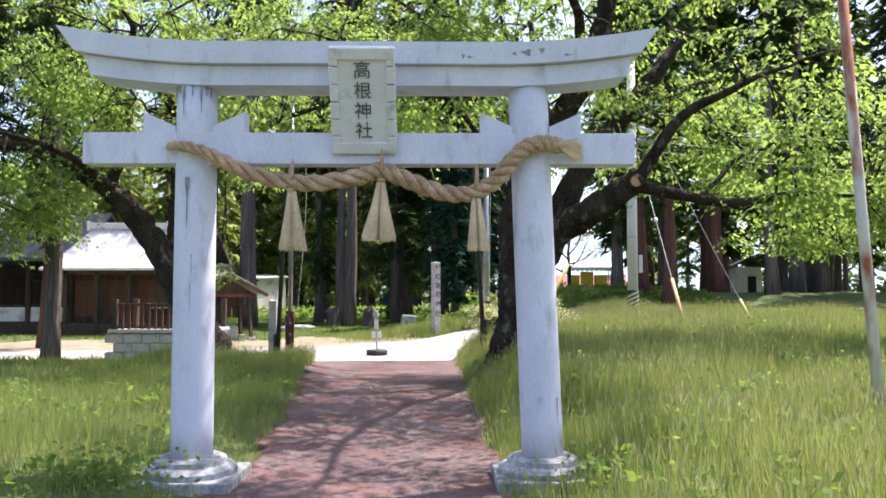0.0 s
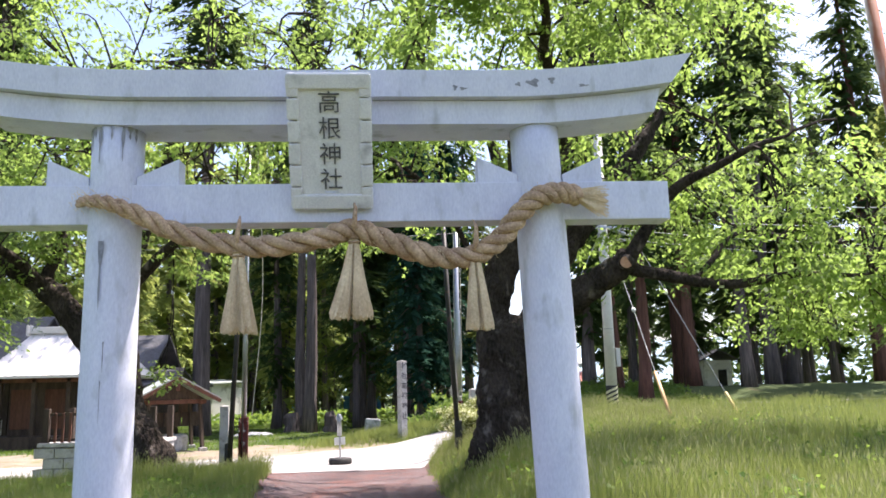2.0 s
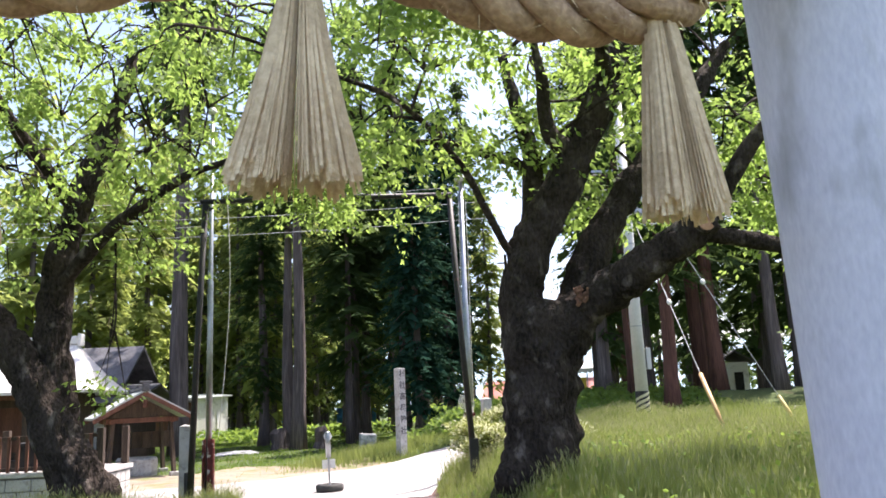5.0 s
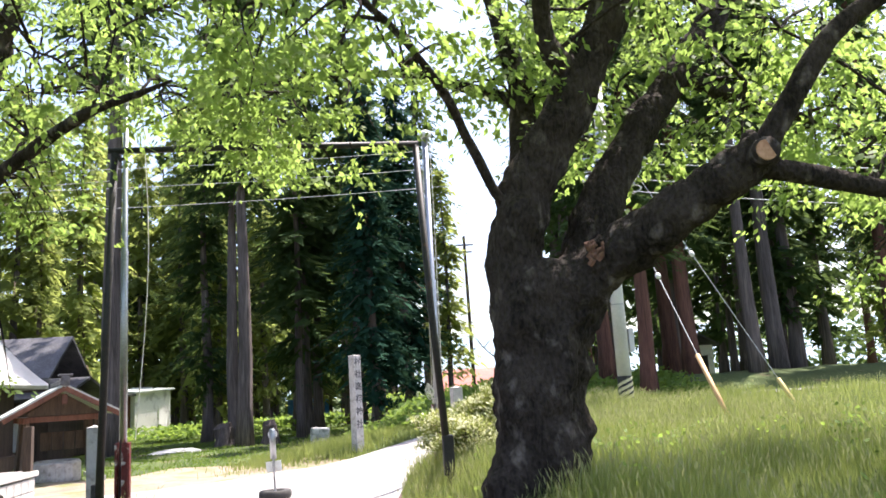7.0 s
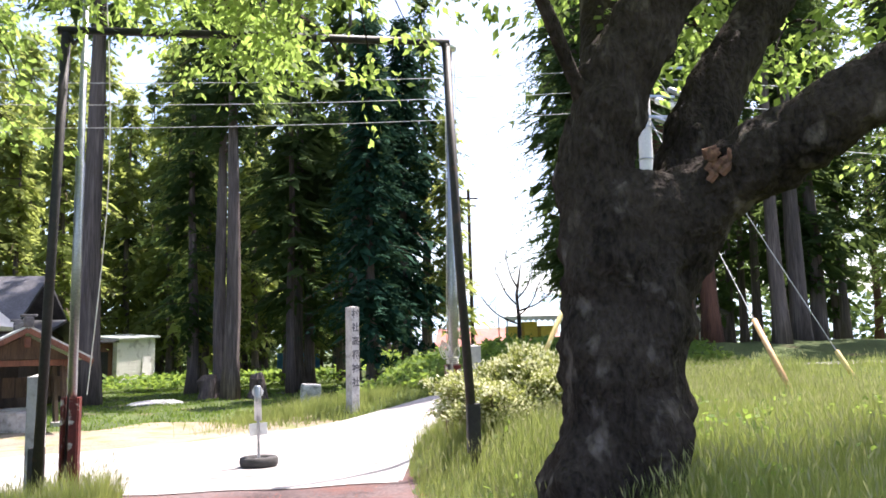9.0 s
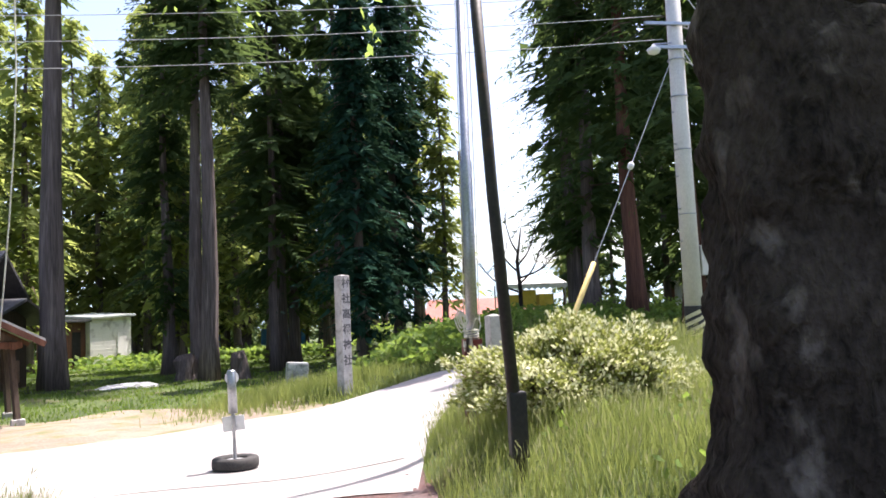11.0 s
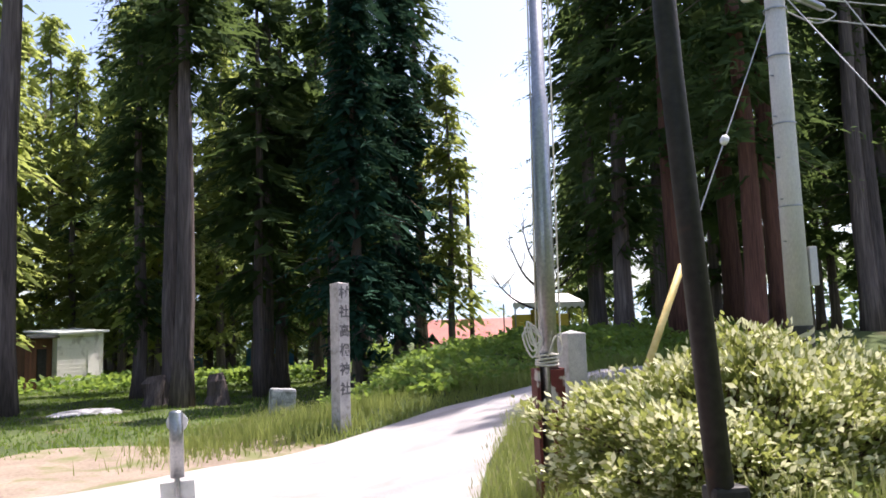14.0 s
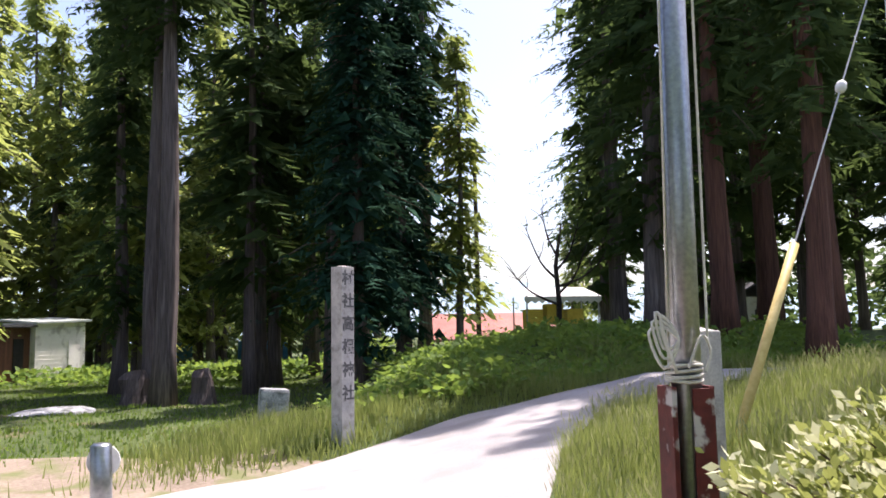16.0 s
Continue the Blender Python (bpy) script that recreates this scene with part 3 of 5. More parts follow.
def cherry(name_at, trunk, limbs, lobes, count, leaves, seed, label):
    """A spreading tree: trunk and limbs as (points, radii), and lobes of foliage as (centre, radii, share)."""
    rr = random.Random(seed)
    t = thing("cherry_tree", label, "tree", "cherry trees", at=name_at)
    o = Vector(name_at)
    tb = Build()
    for k, (pts, rad) in enumerate(trunk):
        sm = smooth_curve(pts, 14)
        r = np.interp(np.linspace(0, 1, len(sm)), np.linspace(0, 1, len(rad)), rad)
        tb.tube([p - o for p in sm], list(r), 56, wob=0.22, flute=5 if k == 0 else 0, crack=0.03)
    tb.done("trunk", M_BARK, t, smooth=True)
    nodes = []
    for pts, rad in limbs:
        sm = smooth_curve(pts, 7)
        for i in range(2, len(sm) - 1):
            sm[i] = sm[i] + Vector((noise.noise(sm[i] * 1.3), noise.noise(sm[i] * 1.3 + Vector((9, 0, 0))), noise.noise(sm[i] * 1.3 + Vector((0, 9, 0))))) * 0.07
        r = np.interp(np.linspace(0, 1, len(sm)), np.linspace(0, 1, len(rad)), rad)
        Build().tube([p - o for p in sm], list(r), 16, wob=0.2).done("limb", M_BARK, t, smooth=True)
        nodes += sm[len(sm) // 3:]
    tw, lv = Build(), Build()
    for c, rad, share in lobes:
        k = 0
        while k < count * share:
            u = Vector((rr.gauss(0, 1), rr.gauss(0, 1), rr.gauss(0, 1))).normalized() * rr.uniform(0.25, 1) ** 0.5
            p = Vector((c[0] + u.x * rad[0], c[1] + u.y * rad[1], c[2] + u.z * rad[2]))
            k += 1
            if noise.noise(p * 0.55 + Vector((seed, 0, 0))) < -0.2 or noise.noise(p * 0.85 + Vector((0, seed, 0))) < -0.02:
                continue
            q = min(nodes, key=lambda w: (w - p).length)
            if (q - p).length > 0.6:
                mid = q.lerp(p, 0.5) + Vector((rr.uniform(-0.3, 0.3), rr.uniform(-0.3, 0.3), rr.uniform(0.05, 0.4)))
                tw.tube([v - o for v in smooth_curve([q, mid, p], 3)], list(np.linspace(0.026, 0.005, 7)), 4, cap=False)
                if rr.random() < 0.5:
                    nodes.append(mid)
            leaf_cloud(lv, p - o, leaves, 0.114, rr)
    tagged(tw.done("twigs", M_BARK, t), kind="stuff")
    tagged(lv.done("leaves", M_LEAF, t), "fresh light green leaves, bright where the sun shines through", kind="stuff")
    return t


B = (2.15, 8.5, h(2.15, 8.5))
bz = B[2]
FOOT = ([(2.12, 8.5, bz - 0.25), (2.14, 8.5, bz + 0.25), (2.17, 8.5, bz + 0.8), (2.25, 8.5, bz + 1.5), (2.32, 8.48, bz + 1.95), (2.4, 8.45, bz + 2.3)], (0.58, 0.50, 0.44, 0.46, 0.46, 0.3))
STEM = ([(2.1, 8.5, bz + 1.2), (2.06, 8.5, 2.1), (2.07, 8.5, 2.75), (2.22, 8.45, 3.25), (2.48, 8.4, 3.75), (2.85, 8.35, 4.4), (3.25, 8.3, 5.2), (3.7, 8.4, 6.3), (4.0, 8.5, 7.6)], (0.30, 0.29, 0.27, 0.26, 0.25, 0.24, 0.21, 0.17, 0.10))
ARM = ([(2.35, 8.5, bz + 1.5), (2.62, 8.3, 2.2), (2.92, 8.05, 2.5), (3.35, 7.6, 2.78), (3.75, 7.15, 3.05), (3.98, 6.95, 3.25)], (0.34, 0.30, 0.24, 0.21, 0.19, 0.15))
UPRIGHT = ([(2.5, 8.55, bz + 1.7), (2.78, 8.7, 2.6), (3.1, 8.8, 3.2), (3.6, 8.9, 3.95), (4.1, 9.0, 4.6), (4.8, 9.2, 5.4), (5.5, 9.3, 6.4)], (0.3, 0.23, 0.21, 0.19, 0.17, 0.14, 0.08))
BOUGHS = [
    ([(3.95, 6.98, 3.2), (4.25, 6.8, 3.7), (4.6, 6.6, 4.2), (5.2, 6.3, 4.5), (6.2, 6.0, 4.9)], (0.12, 0.10, 0.08, 0.06, 0.02)),
    ([(3.85, 7.1, 3.1), (4.6, 7.1, 2.98), (5.5, 7.1, 2.82), (6.5, 7.2, 2.95), (8.0, 7.4, 3.0)], (0.09, 0.095, 0.08, 0.06, 0.02)),
    ([(2.85, 8.35, 4.45), (2.55, 8.2, 4.65), (2.42, 8.1, 5.1), (2.3, 8.0, 6.2)], (0.13, 0.12, 0.09, 0.04)),
    ([(2.15, 8.8, 2.6), (2.4, 9.3, 3.6), (2.5, 9.6, 4.6), (2.2, 9.8, 6.5)], (0.2, 0.18, 0.15, 0.07)),
    ([(1.95, 8.4, 3.1), (1.6, 8.1, 3.75), (1.1, 7.7, 4.4), (0.3, 7.2, 4.9), (-0.9, 6.6, 5.0)], (0.06, 0.05, 0.04, 0.03, 0.015)),
]
BOUGHS += [
    ([(3.3, 8.3, 5.3), (3.0, 7.2, 6.0), (2.6, 5.8, 6.3), (2.3, 3.6, 6.5), (2.4, 1.2, 6.8)], (0.11, 0.09, 0.07, 0.05, 0.02)),
    ([(2.5, 9.6, 4.6), (1.4, 10.2, 5.2), (0.2, 10.6, 5.4), (-1.2, 10.8, 5.2)], (0.09, 0.06, 0.04, 0.02)),
    ([(4.2, 9.0, 4.7), (5.4, 9.6, 4.6), (6.8, 10.0, 4.4), (8.6, 10.2, 4.0)], (0.1, 0.08, 0.05, 0.02)),
    ([(5.0, 7.1, 2.9), (5.6, 7.4, 3.5), (6.4, 7.8, 3.9), (7.4, 8.0, 4.2)], (0.05, 0.04, 0.03, 0.015)),
]
tree_r = cherry(B, [FOOT, STEM, ARM, UPRIGHT], BOUGHS, [((0.6, 7.8, 5.1), (3.2, 3.0, 1.0), 0.24), ((3.8, 8.2, 6.1), (4.0, 3.8, 1.7), 0.30), ((7.2, 8.3, 3.9), (3.0, 2.6, 1.5), 0.30), ((4.6, 9.6, 4.6), (2.6, 1.6, 0.9), 0.09), ((9.6, 9.5, 3.0), (1.8, 2.0, 1.1), 0.09), ((3.6, 8.8, 8.3), (4.6, 3.6, 1.5), 0.20), ((-0.8, 9.6, 7.6), (2.6, 2.4, 1.4), 0.12), ((8.2, 9.4, 2.75), (3.0, 1.6, 0.8), 0.13), ((2.7, 3.4, 6.9), (2.8, 4.4, 0.6), 0.40), ((2.4, -0.6, 6.9), (2.3, 2.2, 0.5), 0.16), ((0.0, 11.2, 5.0), (2.4, 1.4, 0.7), 0.08)],
    1200, 65, 11, "old cherry tree with dark gnarled trunk, in long grass")
d = (Vector((3.85, 6.62, 3.12)) - Vector((3.92, 7.05, 3.15))).normalized()
Build().tube([Vector((3.92, 7.05, 3.15)) - Vector(B), Vector((3.85, 6.74, 3.13)) - Vector(B)], [0.13, 0.115], 14).done("stub", M_BARK, tree_r, smooth=True)
Build().tube([Vector((3.85, 6.745, 3.13)) - Vector(B), Vector((3.849, 6.735, 3.13)) - Vector(B)], [0.092, 0.088], 16).done("cut_face", M_CUT, tree_r)
sc = Build()
rq = random.Random(3)
for i in range(16):
    p = Vector((2.72 + rq.uniform(-0.1, 0.1), 7.93 + rq.uniform(-0.03, 0.03), 2.46 + rq.uniform(-0.07, 0.1))) - Vector(B)
    sc.tube([p, p + Vector((rq.uniform(-0.03, 0.05), -0.02, 0.04)), p + Vector((rq.uniform(-0.05, 0.08), -0.03, 0.08))], [0.03, 0.035, 0.008], 6, wob=0.3)
tagged(sc.done("bark_scar", M_SCAR, tree_r), "torn reddish bark scar")

B = (-4.25, 11.5, h(-4.25, 11.5))
bz = B[2]
cherry(B, [
    ([(-4.2, 11.5, bz - 0.25), (-4.3, 11.5, bz + 0.2), (-4.5, 11.5, bz + 0.7), (-4.95, 11.52, 1.3), (-5.5, 11.55, 2.3), (-6.5, 11.6, 3.5), (-7.6, 11.5, 4.2)], (0.62, 0.46, 0.36, 0.31, 0.28, 0.22, 0.14)),
    ([(-4.4, 11.6, bz + 0.0), (-4.75, 11.7, bz + 0.9), (-4.95, 11.75, 1.7), (-5.1, 11.8, 3.0), (-4.9, 11.9, 4.6), (-4.3, 12.0, 6.4), (-4.0, 12.0, 7.6)], (0.36, 0.32, 0.27, 0.25, 0.22, 0.15, 0.08)),
], [
    ([(-7.4, 11.5, 4.1), (-8.6, 11.3, 4.5), (-10.2, 11.0, 4.7), (-12, 10.7, 4.8)], (0.15, 0.12, 0.08, 0.03)),
    ([(-5.05, 11.8, 3.4), (-4.0, 11.2, 4.3), (-2.8, 10.6, 4.9), (-1.6, 10.2, 5.2)], (0.12, 0.1, 0.07, 0.02)),
    ([(-4.9, 11.9, 4.8), (-5.2, 10.6, 5.6), (-5.0, 8.8, 6.0), (-4.6, 7.0, 6.0)], (0.13, 0.1, 0.07, 0.02)),
    ([(-6.4, 11.6, 3.4), (-6.8, 10.6, 4.0), (-7.4, 9.2, 4.3), (-8.0, 7.8, 4.2)], (0.11, 0.09, 0.06, 0.02)),
    ([(-6.6, 11.6, 3.6), (-6.4, 12.0, 5.0), (-6.8, 12.2, 6.6)], (0.14, 0.1, 0.04)),
], [((-4.2, 10.2, 5.9), (3.6, 3.4, 1.7), 0.36), ((-8.2, 10.2, 4.9), (3.4, 2.8, 1.7), 0.36), ((-5.2, 11.6, 4.2), (2.6, 1.4, 0.8), 0.10), ((-4.8, 10.8, 8.2), (4.6, 3.2, 1.5), 0.28), ((-9.5, 12.0, 2.7), (2.4, 1.2, 0.7), 0.08), ((-9.6, 11.2, 3.2), (2.4, 1.6, 0.9), 0.12), ((-4.2, 11.2, 1.6), (0.5, 0.4, 0.5), 0.012)],
    1050, 60, 23, "old cherry tree forked low, dark bark, beside the path")

# ---------------------------------------------------------------- conifers


def conifer(label, height, bare, radius, r0, needles, bark, seed, n, lean=0.0, big=1.0):
    rr = random.Random(seed)
    t = thing("cedar_tree", label, "tree", "cedar grove")
    pts = [(lean * z * z / height + 0.06 * math.sin(z * 0.5 + seed), 0.05 * math.cos(z * 0.4 + seed), z) for z in np.linspace(-0.4, height, 14)]
    rad = [r0 * (1.35 if i == 0 else 1.0) * (1 - 0.93 * max(0, i - 0.3) / 13) for i in range(14)]
    Build().tube(pts, rad, 11, wob=0.14).done("trunk", bark, t, smooth=True)
    b, br = Build(), Build()
    for i in range(n):
        u = rr.random() ** 0.85
        z = bare + (height - bare) * u
        reach = radius * (1 - u) ** 0.62 * rr.choice((0.5, 0.75, 0.95, 1.0, 1.25)) * rr.uniform(0.85, 1.1) * (0.65 if u < 0.06 else 1) + 0.2
        a = rr.uniform(0, 2 * math.pi)
        ca, sa = math.cos(a), math.sin(a)
        droop = reach * rr.uniform(0.05, 0.45)
        x0 = lean * z * z / height
        tip = Vector((x0 + ca * reach, sa * reach, z - droop))
        root = Vector((x0, 0, z + 0.15 * reach))
        if i % 9 == 0:
            br.tube([root, root.lerp(tip, 0.55) + Vector((0, 0, 0.12 * reach)), tip], [0.035, 0.022, 0.008], 3, cap=False)
        out, side = Vector((ca, sa, 0)), Vector((-sa, ca, 0))
        for k in range(6):
            p = root.lerp(tip, rr.uniform(0.02, 0.5)) + Vector((rr.gauss(0, 0.2), rr.gauss(0, 0.2), rr.gauss(0, 0.12)))
            s = rr.uniform(0.4, 0.8) * min(1.0, 0.4 + reach / 3) * big
            d = (out * 0.7 + side * rr.gauss(0, 0.6) + Vector((0, 0, -0.6))).normalized()
            e = d.cross(Vector((rr.gauss(0, 0.5), rr.gauss(0, 0.5), 1))).normalized() * s * 0.26
            b.add([p - e, p + e, p + d * s], [(0, 1, 2)])
        for k in range(24):
            w = 0.22 + 0.83 * (k + rr.random()) / 24
            p = root.lerp(tip, w) + Vector((0, 0, 0.3 * reach * w * (1 - w))) + Vector((rr.gauss(0, 0.07), rr.gauss(0, 0.07), rr.gauss(0, 0.06)))
            s = (0.16 + 0.30 * reach * (1.08 - w) * rr.uniform(0.5, 1)) * big
            hang = rr.random() < 0.35
            d = (out * (0.3 if hang else 0.75) + side * (0.3 if hang else 0.85) * (1 if k % 2 else -1) + Vector((rr.gauss(0, 0.2), rr.gauss(0, 0.2), -1.0 if hang else -0.28))).normalized()
            s *= 0.6 if hang else 1
            e = d.cross(Vector((rr.gauss(0, 0.45), rr.gauss(0, 0.45), 1))).normalized() * s * 0.17
            b.add([p - e, p + e, p + d * s], [(0, 1, 2)])
    tagged(br.done("branches", M_TWIG, t), kind="stuff")
    tagged(b.done("needles", needles, t), "hanging sprays of needles", kind="stuff")
    return t


KINDS = [
    conifer("tall cedar with straight grey-brown trunk and dark high crown", 26, 11.0, 3.8, 0.33, M_NEEDLE, M_CEDAR, 1, 210),
    conifer("tall cedar with reddish trunk and drooping dark boughs", 22, 4.6, 3.2, 0.33, M_NEEDLE, M_CEDARR, 2, 190),
    conifer("cedar with dark boughs reaching low down the trunk", 19, 2.2, 2.9, 0.28, M_NEEDLE, M_CEDAR, 3, 195, 0.01),
    conifer("slender young cedar, its sunlit look put into the lighter green", 13, 1.2, 2.1, 0.17, M_NEEDLEL, M_CEDAR, 4, 150),
    conifer("dense blue-green fir with boughs down to the ground", 15, 0.5, 2.4, 0.24, M_NEEDLED, M_CEDAR, 5, 320),
    conifer("tall cedar deep in the shaded grove", 21, 3.2, 3.1, 0.26, M_NEEDLE, M_CEDAR, 6, 82, 0.0, 1.55),
    conifer("cedar with low boughs deep in the shaded grove", 17, 1.6, 2.9, 0.24, M_NEEDLE, M_CEDAR, 7, 82, 0.0, 1.55),
]
used = set()


def plant(kind, x, y, s=1.0, turn=None):
    rot = (x * 37 + y * 91) % 360 if turn is None else turn
    m = Matrix.Translation((x, y, h(x, y))) @ pose(0, 0, 0, 0, 0, rot)
    if kind not in used:
        used.add(kind)
        KINDS[kind].matrix_basis = m @ Matrix.Diagonal((s, s, s, 1))
        return KINDS[kind]
    o = copy_thing(KINDS[kind], m)
    o.matrix_basis = m @ Matrix.Diagonal((s, s, s, 1))
    return o


# trees whose trunks stand clear
for k, x, y, s in ((0, -3.6, 34.3, 0.92), (0, -4.3, 36.4, 0.85), (3, -15.4, 42, 1.4), (3, -19.0, 43, 1.6), (3, -6.2, 45.5, 1.2), (3, -19, 36, 1.5), (3, -6.6, 46, 0.9), (2, -2.2, 47, 0.9), (2, -6.0, 40, 0.95), (2, 0.6, 48, 0.9), (5, 2.4, 44, 0.9), (5, -1.6, 38.5, 0.85), (3, 5.2, 37, 0.8), (3, -13.8, 47.0, 1.5), (2, -0.9, 43, 1.0), (4, 1.6, 33.5, 0.95), (4, 3.2, 36.5, 1.0), (2, 4.6, 40.5, 0.95), (5, -1.4, 41.5, 1.15), (5, 1.2, 40.5, 1.1), (3, -16.0, 57.0, 1.6), (3, -13.2, 58.0, 1.5), (3, -10.4, 57.5, 1.7), (3, -7.6, 57.0, 1.5), (3, -5.0, 58.5, 1.6), (3, -18.5, 55.0, 1.7)):
    plant(k, x, y, s)
# beyond the lane and round the hall
for k, x, y, s in ((1, 14.3, 34, 1.1), (2, 9.05, 30.6, 1.0), (1, 9.4, 28.0, 0.85), (1, 9.75, 25.0, 0.8), (2, 10.2, 36, 1.1), (1, 13.2, 29.5, 1.0), (0, 17.5, 31, 1.0), (2, 19.5, 33, 1.1), (1, 22, 30, 1.0), (0, 15.2, 28.5, 0.8),
                   (0, -8.27, 12.6, 0.55), (0, -10.6, 13.6, 0.6), (1, -11.4, 19, 0.7), (0, -9.6, 12.2, 0.35), (1, -13.5, 16.5, 0.6),
                   (0, -8.7, 34.2, 1.25)):
    plant(k, x, y, s)
rr = random.Random(77)
spots = []


def far_enough(x, y, d):
    return all((x - a) ** 2 + (y - b) ** 2 > d * d for a, b in spots)


def fill(n, x0, x1, y0, y1, kinds, gap):
    made = tries = 0
    while made < n and tries < n * 40:
        tries += 1
        x, y = rr.uniform(x0, x1), rr.uniform(y0, y1)
        slope = (x - 0.1) / (y - 9.0) if y > 10 else 0
        if 0.185 < slope < 0.335 and y > 26 or not far_enough(x, y, gap):
            continue
        if -21 < x < 3 and 43 < y < 59:
            continue
        spots.append((x, y))
        plant(rr.choice(kinds), x, y, rr.uniform(0.8, 1.15))
        made += 1


fill(30, -16, 5.5, 62, 76, (5, 3, 6), 2.3)
fill(12, -34, -9, 38, 62, (3, 3, 6, 3), 3.8)
fill(14, -40, 4, 60, 78, (6, 3, 3), 3.0)
fill(6, -34, -15, 14, 34, (5, 5, 6), 4.0)
fill(22, 11, 40, 33, 58, (1, 6, 6, 5), 2.8)
fill(10, 19, 46, 38, 60, (6, 5, 3), 2.6)
fill(7, 17, 40, 18, 32, (5, 5, 3), 4.0)
fill(6, 14, 26, 60, 80, (3, 6), 3.0)

for k, x, y, s in ((3, -22, 64, 1.9), (3, -17, 66, 1.9), (3, -11.5, 66, 2.0), (5, -5.2, 63.5, 1.4), (5, 0.6, 63.5, 1.4)):
    plant(k, x, y, s)

# low bare tree by the far house
bt = thing("bare_tree", "small bare forked tree beyond the grassy bank", "tree", at=(7.2, 33, h(7.2, 33)))
bb = Build()
bb.tube([(0, 0, -0.2), (0.02, 0, 1.0), (-0.05, 0, 2.0), (0.15, 0, 3.2)], [0.09, 0.075, 0.06, 0.02], 8)
rr2 = random.Random(9)
for z0, dx, up in ((0.9, -1.5, 1.1), (1.2, 1.0, 1.5), (1.6, -0.8, 1.5), (1.9, 0.8, 1.4), (1.4, 1.4, 0.8), (2.3, -0.5, 1.3)):
    e = Vector((dx, rr2.uniform(-0.4, 0.4), z0 + up))
    mid = Vector((dx * 0.55, e.y * 0.5, z0 + up * 0.35))
    bb.tube(smooth_curve([(0, 0, z0), mid, e], 4), list(np.linspace(0.045, 0.012, 9)), 6)
    for j in range(5):
        s = mid.lerp(e, rr2.random())
        q = s + Vector((rr2.uniform(-0.5, 0.5), rr2.uniform(-0.3, 0.3), rr2.uniform(0.2, 0.7)))
        bb.tube([s, s.lerp(q, 0.5) + Vector((0.04, 0, 0)), q], [0.014, 0.01, 0.004], 4)
tagged(bb.done("branches", M_BARK, bt), kind="stuff")

# ---------------------------------------------------------------- pipe frame, poles and markers by the lane
gate = thing("pipe_frame", "black painted pipe frame standing across the path", "frame")
Build().tube([(-3.02, 12.35, h(-3, 12.35) - 0.1), (-2.86, 12.1, 2.4), (-2.66, 11.7, 4.78)], [0.055, 0.05, 0.05], 12).done("post", M_BLACK, gate, smooth=True)
Build().tube([(1.70, 11.87, h(1.7, 11.87) - 0.1), (1.56, 11.87, 2.4), (1.47, 11.87, 4.84)], [0.055, 0.05, 0.05], 12).done("post", M_BLACK, gate, smooth=True)
Build().tube([(-2.74, 11.69, 4.80), (-0.6, 11.78, 4.84), (1.51, 11.87, 4.86)], [0.045, 0.045, 0.045], 10).done("crossbar", M_BLACK, gate, smooth=True)
for x, y, z in ((1.68, 11.88, 0.45), (-3.02, 12.35, 0.1)):
    Build().box((x, y, z), (0.15, 0.13, 0.54), bevel=0.02).done("sleeve", M_BLACK, gate)
Build().tube([(-2.66, 11.7, 4.8), (-2.58, 11.7, 4.66), (-2.5, 11.7, 4.74)], [0.03, 0.03, 0.03], 8).done("brace", M_BLACK, gate)


def flag_pole(x, y, tx, ty, top, r, label, cord):
    """A tall galvanised pole held between two short posts."""
    z = min(h(x, y), -0.13)
    p = thing("flag_pole", label, "pole", "flag poles", at=(x, y, z))
    lo = Vector((0, 0, 0.1))
    hi = Vector((tx - x, ty - y, top - z))
    m1 = lo.lerp(hi, 0.55)
    Build().tube([lo, m1, m1 + (hi - lo) * 0.003, hi], [r, r * 0.93, r * 0.75, r * 0.62], 18).done("shaft", M_STEEL, p, smooth=True)
    Build().lathe(hi, ((0.01, -0.02), (r * 1.5, 0), (r * 1.6, 0.06), (r * 0.8, 0.12), (0.01, 0.14)), 14).done("cap", M_PORC, p, smooth=True)
    for s in (-1, 1):
        c = Build().box((s * (r + 0.022), -0.005, 0.56), (0.028, 0.17, 1.3), bevel=0.004)
        c.box((s * (r + 0.0), 0.085, 0.56), (0.06, 0.012, 1.3), bevel=0.003)
        tagged(c.done("stake", M_RUST, p), "dark red steel stake with peeling paint")
    Build().box((0.05, -r - 0.012, 0.6), (0.11, 0.014, 1.2), bevel=0.003).done("stake", M_RUST, p)
    if cord:
        c = Build()
        for i in range(4):
            zz = 1.24 + 0.022 * i
            c.tube([((r + 0.011) * math.cos(w), (r + 0.011) * math.sin(w), zz + 0.01 * math.sin(w + i)) for w in [j * math.pi / 9 for j in range(19)]], [0.009] * 19, 5)
        for q in range(3):
            c.tube(smooth_curve([(-r - 0.01, -0.05, 1.50), (-r - 0.09 - 0.02 * q, -0.06, 1.58 - 0.05 * q), (-r - 0.06, -0.07, 1.40 - 0.05 * q), (-r + 0.02, -0.08, 1.44), (-r - 0.07, -0.07, 1.50 + 0.03 * q), (-r, -0.08, 1.28)], 5), [0.008] * 26, 5)
        c.tube(smooth_curve([(-0.02, -r - 0.02, 1.3), (0.05, -r - 0.03, 1.46), (0.10, -r - 0.02, 1.38), (0.06, -r - 0.03, 1.28)], 6), [0.008] * 19, 5)
        c.tube([(-r - 0.012, -0.02, 1.3), m1 + Vector((-r - 0.005, -0.03, 0)), hi + Vector((-0.06, 0, 0))], [0.007] * 3, 5)
        tagged(c.done("cord", M_CORD, p, smooth=True), "pale cord tied in loops")
    return p


